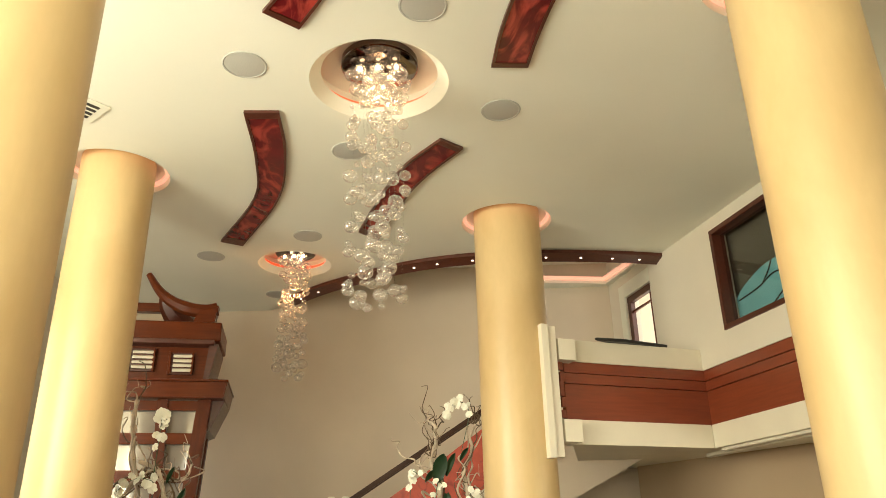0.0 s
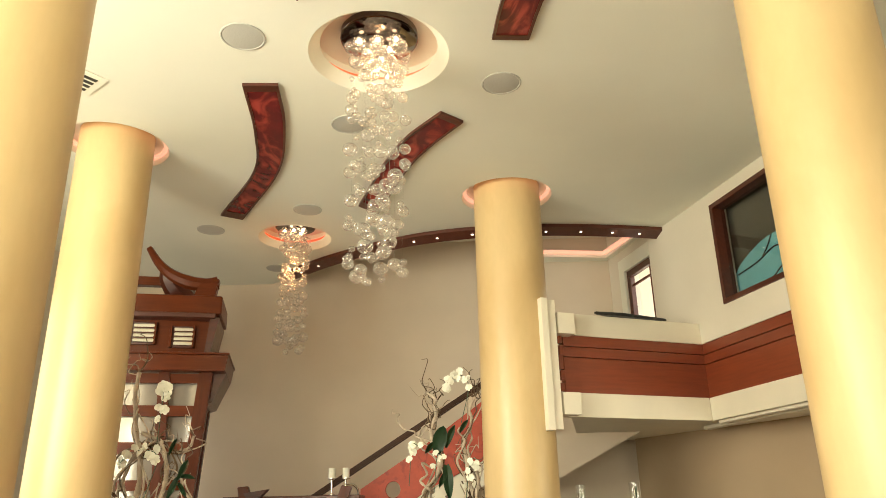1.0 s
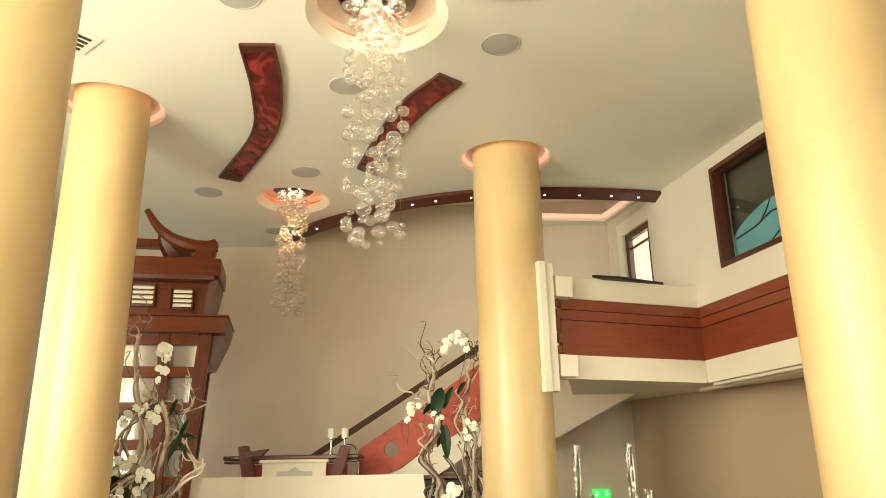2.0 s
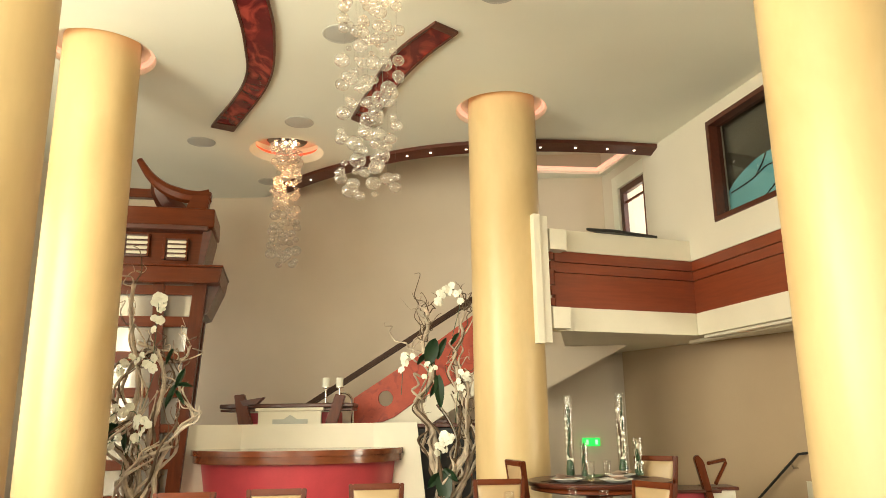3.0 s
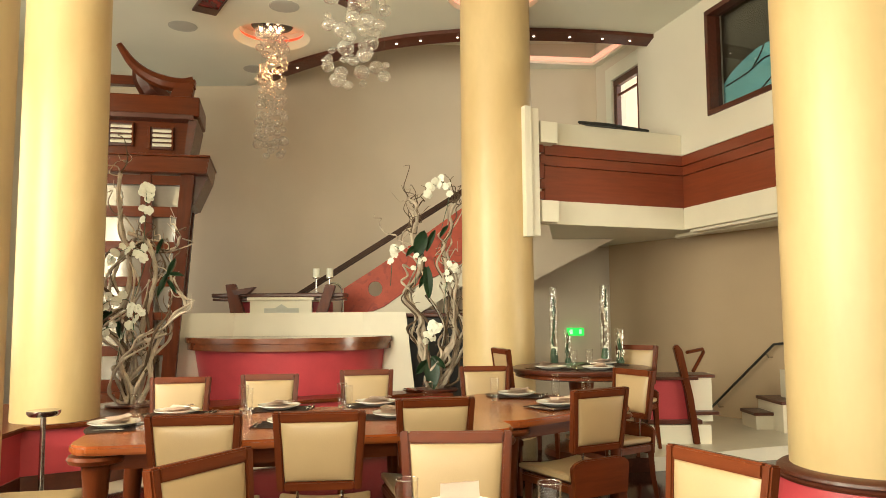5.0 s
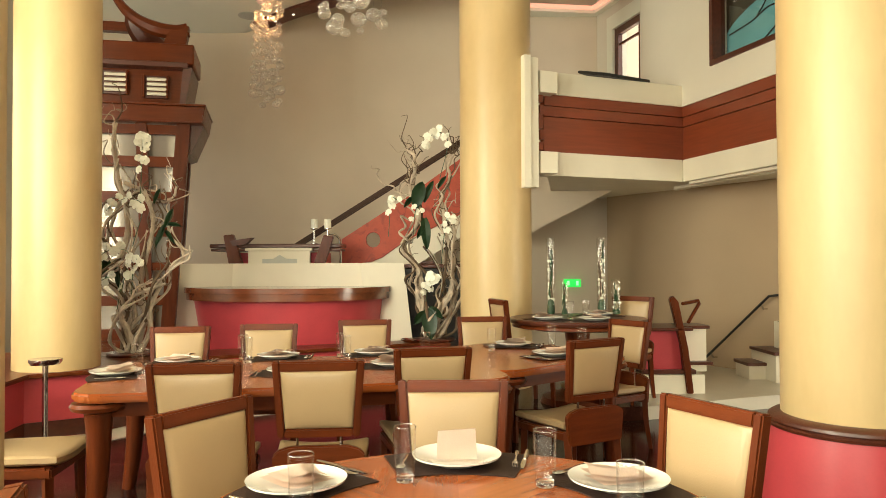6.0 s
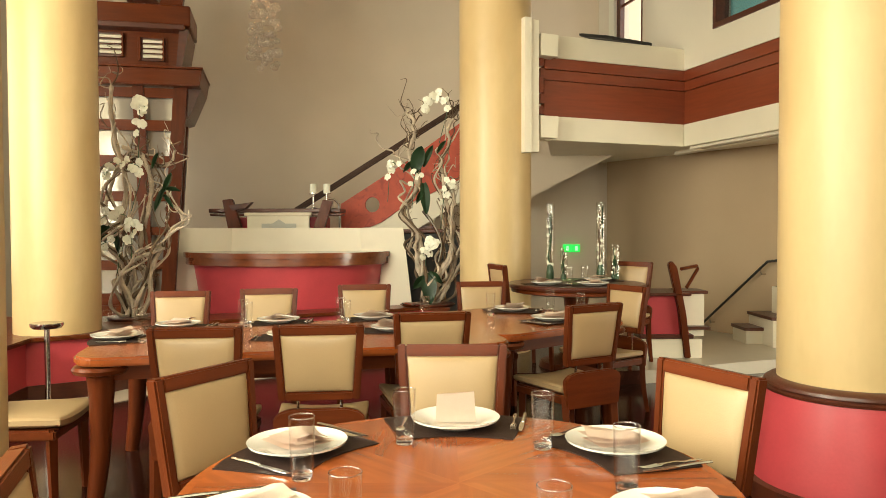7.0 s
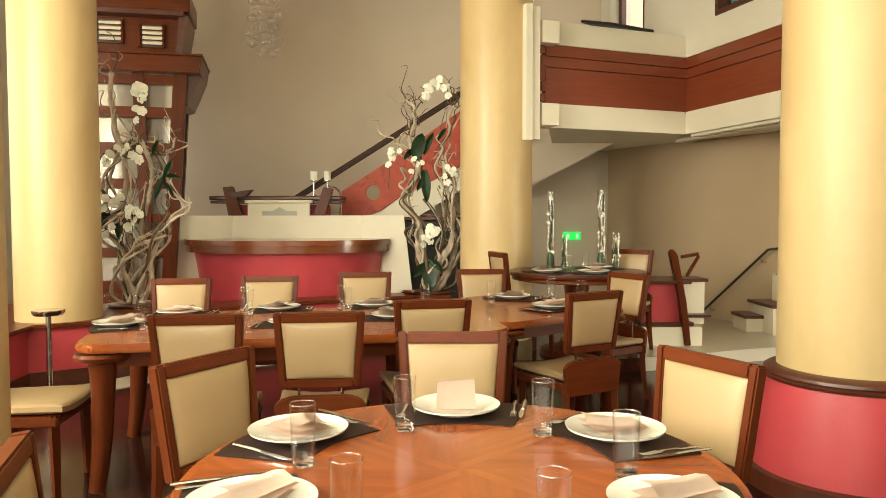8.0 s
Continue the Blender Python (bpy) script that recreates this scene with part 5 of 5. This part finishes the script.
arrangement((-2.93, 6.98, 0.525), [
    ([(-2.93, 0, 0.54), (-3.02, -0.05, 0.95), (-3.19, -0.05, 1.25), (-3.05, 0, 1.45), (-3.02, 0.03, 1.95), (-3.10, 0.0, 2.35), (-3.11, 0, 2.72)], 0.05, 0.032),
    ([(-2.90, 0, 0.54), (-2.82, 0.05, 0.9), (-2.86, 0.02, 1.3), (-2.75, 0, 1.7), (-2.82, 0, 2.05), (-3.0, -0.05, 2.15)], 0.05, 0.028),
    ([(-2.88, 0, 0.54), (-2.75, -0.05, 0.95), (-2.55, -0.05, 1.35), (-2.48, -0.03, 1.55), (-2.60, 0, 1.75)], 0.042, 0.02),
    ([(-2.95, 0.03, 0.54), (-3.1, 0.1, 1.2), (-3.22, 0.08, 1.6), (-3.12, 0.1, 1.95), (-2.9, 0.08, 2.05), (-2.7, 0.05, 1.98), (-2.52, 0, 2.12)], 0.04, 0.018),
    ([(-2.9, -0.05, 0.54), (-2.98, -0.1, 0.85), (-2.85, -0.1, 1.1), (-2.6, -0.08, 1.2)], 0.04, 0.022)],
    [((-2.80, 2.36), (0.07, 0.20), 14, 0.047), ((-2.95, 1.92), (0.16, 0.07), 15, 0.046), ((-3.05, 1.47), (0.13, 0.05), 10, 0.052), ((-2.88, 1.32), (0.07, 0.12), 9, 0.046), ((-3.1, 1.2), (0.1, 0.06), 4, 0.045)],
    [((-3.1, 1.4), (-3.33, 1.24), 0.032), ((-3.1, 1.38), (-3.28, 1.42), 0.026), ((-3.05, 1.36), (-3.0, 1.18), 0.03), ((-3.12, 1.33), (-3.22, 1.16), 0.03), ((-2.6, 1.72), (-2.5, 1.92), 0.024), ((-2.6, 1.75), (-2.66, 1.56), 0.028), ((-2.58, 1.75), (-2.42, 1.75), 0.022), ((-2.6, 1.7), (-2.48, 1.58), 0.024), ((-2.7, 1.95), (-2.62, 2.1), 0.02)],
    5, "twisting bleached driftwood with white orchids on the low wall")
arr2 = arrangement((-0.10, 8.12, 0.525), [
    ([(-0.12, 0, 0.54), (-0.02, 0, 0.9), (0.10, 0, 1.25), (0.03, 0, 1.7), (-0.02, 0, 2.1), (0.08, 0, 2.35), (0.12, 0, 2.58)], 0.055, 0.024),
    ([(-0.14, 0, 0.54), (-0.28, 0.03, 1.0), (-0.27, 0, 1.3), (-0.42, 0, 1.6), (-0.26, 0, 1.95), (-0.36, 0, 2.25), (-0.32, 0, 2.5), (-0.39, 0, 2.64)], 0.05, 0.03),
    ([(-0.30, 0, 2.1), (-0.52, 0, 2.18), (-0.66, 0, 2.26), (-0.70, 0, 2.42), (-0.78, 0, 2.47)], 0.018, 0.008),
    ([(-0.08, 0, 0.54), (0.08, 0.05, 0.8), (0.16, 0.05, 1.1), (0.08, 0.05, 1.4), (0.12, 0, 1.7), (0.0, 0, 1.9)], 0.045, 0.022),
    ([(-0.35, 0.0, 1.6), (-0.48, -0.04, 1.72), (-0.46, -0.05, 1.9), (-0.36, -0.03, 1.86)], 0.022, 0.016)],
    [((-0.06, 2.70), (0.13, 0.10), 15, 0.046), ((-0.56, 1.99), (0.07, 0.10), 9, 0.042), ((0.03, 1.74), (0.10, 0.15), 11, 0.038), ((-0.16, 1.12), (0.10, 0.13), 14, 0.046), ((-0.30, 1.9), (0.06, 0.08), 4, 0.038)],
    [((-0.3, 1.98), (-0.22, 2.30), 0.075), ((-0.2, 2.05), (-0.10, 2.3), 0.035), ((-0.32, 2.1), (-0.42, 2.0), 0.03), ((-0.2, 1.88), (-0.17, 1.55), 0.055), ((-0.2, 1.8), (-0.28, 1.66), 0.03), ((-0.18, 0.85), (-0.32, 0.74), 0.05), ((-0.16, 0.90), (-0.13, 0.58), 0.085), ((-0.15, 0.9), (0.0, 0.8), 0.04), ((-0.05, 2.2), (0.04, 2.34), 0.025)],
    9, "twisting driftwood with white orchids and dark leaves beside the column")
M_STRIP = material("brushed steel strip", (0.85, 0.84, 0.8), 0.5, metal=0.7, var=0.06, scale=20, bump=0.01)
part("steel_strip", tube(curve_pts([(-0.17, 7.95, 1.53), (-0.11, 7.93, 1.44), (-0.05, 7.93, 1.33), (-0.01, 7.95, 1.20), (-0.04, 7.97, 1.02)], 5), 0.014, 8, flat=0.4), M_STRIP, arr2, "curved polished steel strip", smooth=True)

# tall glass vases on the far table


def vase(x, y, z, h, r, seed):
    rnd = random.Random(seed)
    top = thing("glass_vase", pose(x, y, z), "tall clear glass cylinder vase with moss and white blossoms", "vase", "glass vases")
    part("vessel", lathe([(0, 0.01), (r - 0.004, 0.012), (r - 0.003, h), (r, h), (r, 0.0), (0, 0)], 24), M_GLASS, top, smooth=True)
    part("moss", lathe([(0, 0.012), (r * 0.85, 0.014), (r * 0.9, h * 0.1), (r * 0.6, h * 0.2), (0, h * 0.22)], 14), M_LEAF, top, "dark green moss", smooth=True)
    part("stem", tube(curve_pts([(0, 0, h * 0.15), (r * 0.4, 0, h * 0.4), (-r * 0.3, 0, h * 0.65), (r * 0.1, 0, h * 0.85)], 5), 0.004, 5), M_BRANCH, top)
    for k in range(9):
        q = [(rnd.uniform(-r, r) * 0.55, rnd.uniform(-r, r) * 0.55, h * u) for u in (0.1, 0.3, 0.5, 0.68, rnd.uniform(0.75, 0.95))]
        part("stem", tube(curve_pts(q, 4), [0.006] * 17, 5), rnd.choice((M_BRANCH, M_LEAF, M_TWIG)), top)
    for k in range(int(h * 24)):
        u = rnd.uniform(0.2, 0.82)
        blossom(top, (rnd.uniform(-r, r) * 0.6, rnd.uniform(-r, r) * 0.6, h * u), 0.016, rnd)


for x, y, h, r, sd in ((1.03, 7.05, 0.73, 0.042, 1), (1.50, 6.98, 0.74, 0.045, 2), (1.15, 6.98, 0.32, 0.035, 3), (1.63, 6.95, 0.34, 0.045, 4)):
    vase(x, y, 0.88, h, r, sd)

ash = thing("pedestal_ashtray", pose(-2.96, 5.5, 0.008), "slim steel pedestal stand with round tray by the low wall", "pedestal stand")
part("pole", lathe([(0.11, 0), (0.11, 0.012), (0.02, 0.02), (0.02, 0.632)], 24), M_STEEL, ash, smooth=True)
part("tray", lathe([(0, 0.632), (0.10, 0.632), (0.115, 0.652), (0.115, 0.672), (0.10, 0.667), (0, 0.652)], 28), M_STEEL, ash, smooth=True)

dish = thing("steel_dish", pose(-0.33, 8.03, 0.525), "low polished steel dish on the wooden cap", "dish")
part("bowl", lathe([(0, 0.006), (0.09, 0.006), (0.13, 0.03), (0.138, 0.034), (0.132, 0.024), (0.09, 0.0), (0, 0.0)], 28), M_STEEL, dish, smooth=True)
pot = thing("glass_pot", pose(-3.08, 6.78, 0.525), "small clear glass pot by the driftwood", "glass pot")
part("vessel", lathe([(0, 0.01), (0.05, 0.012), (0.075, 0.06), (0.06, 0.13), (0.064, 0.13), (0.08, 0.06), (0.053, 0.0), (0, 0)], 24), M_GLASS, pot, smooth=True)
knob = part("wall_knob", lathe([(0, 0.0), (0.03, 0.0), (0.034, 0.006), (0.028, 0.014), (0, 0.018)], 20), M_STEEL, low, "round steel knob", smooth=True, at=pose(-3.195, 5.07, 0.36, 0, 90, 0))
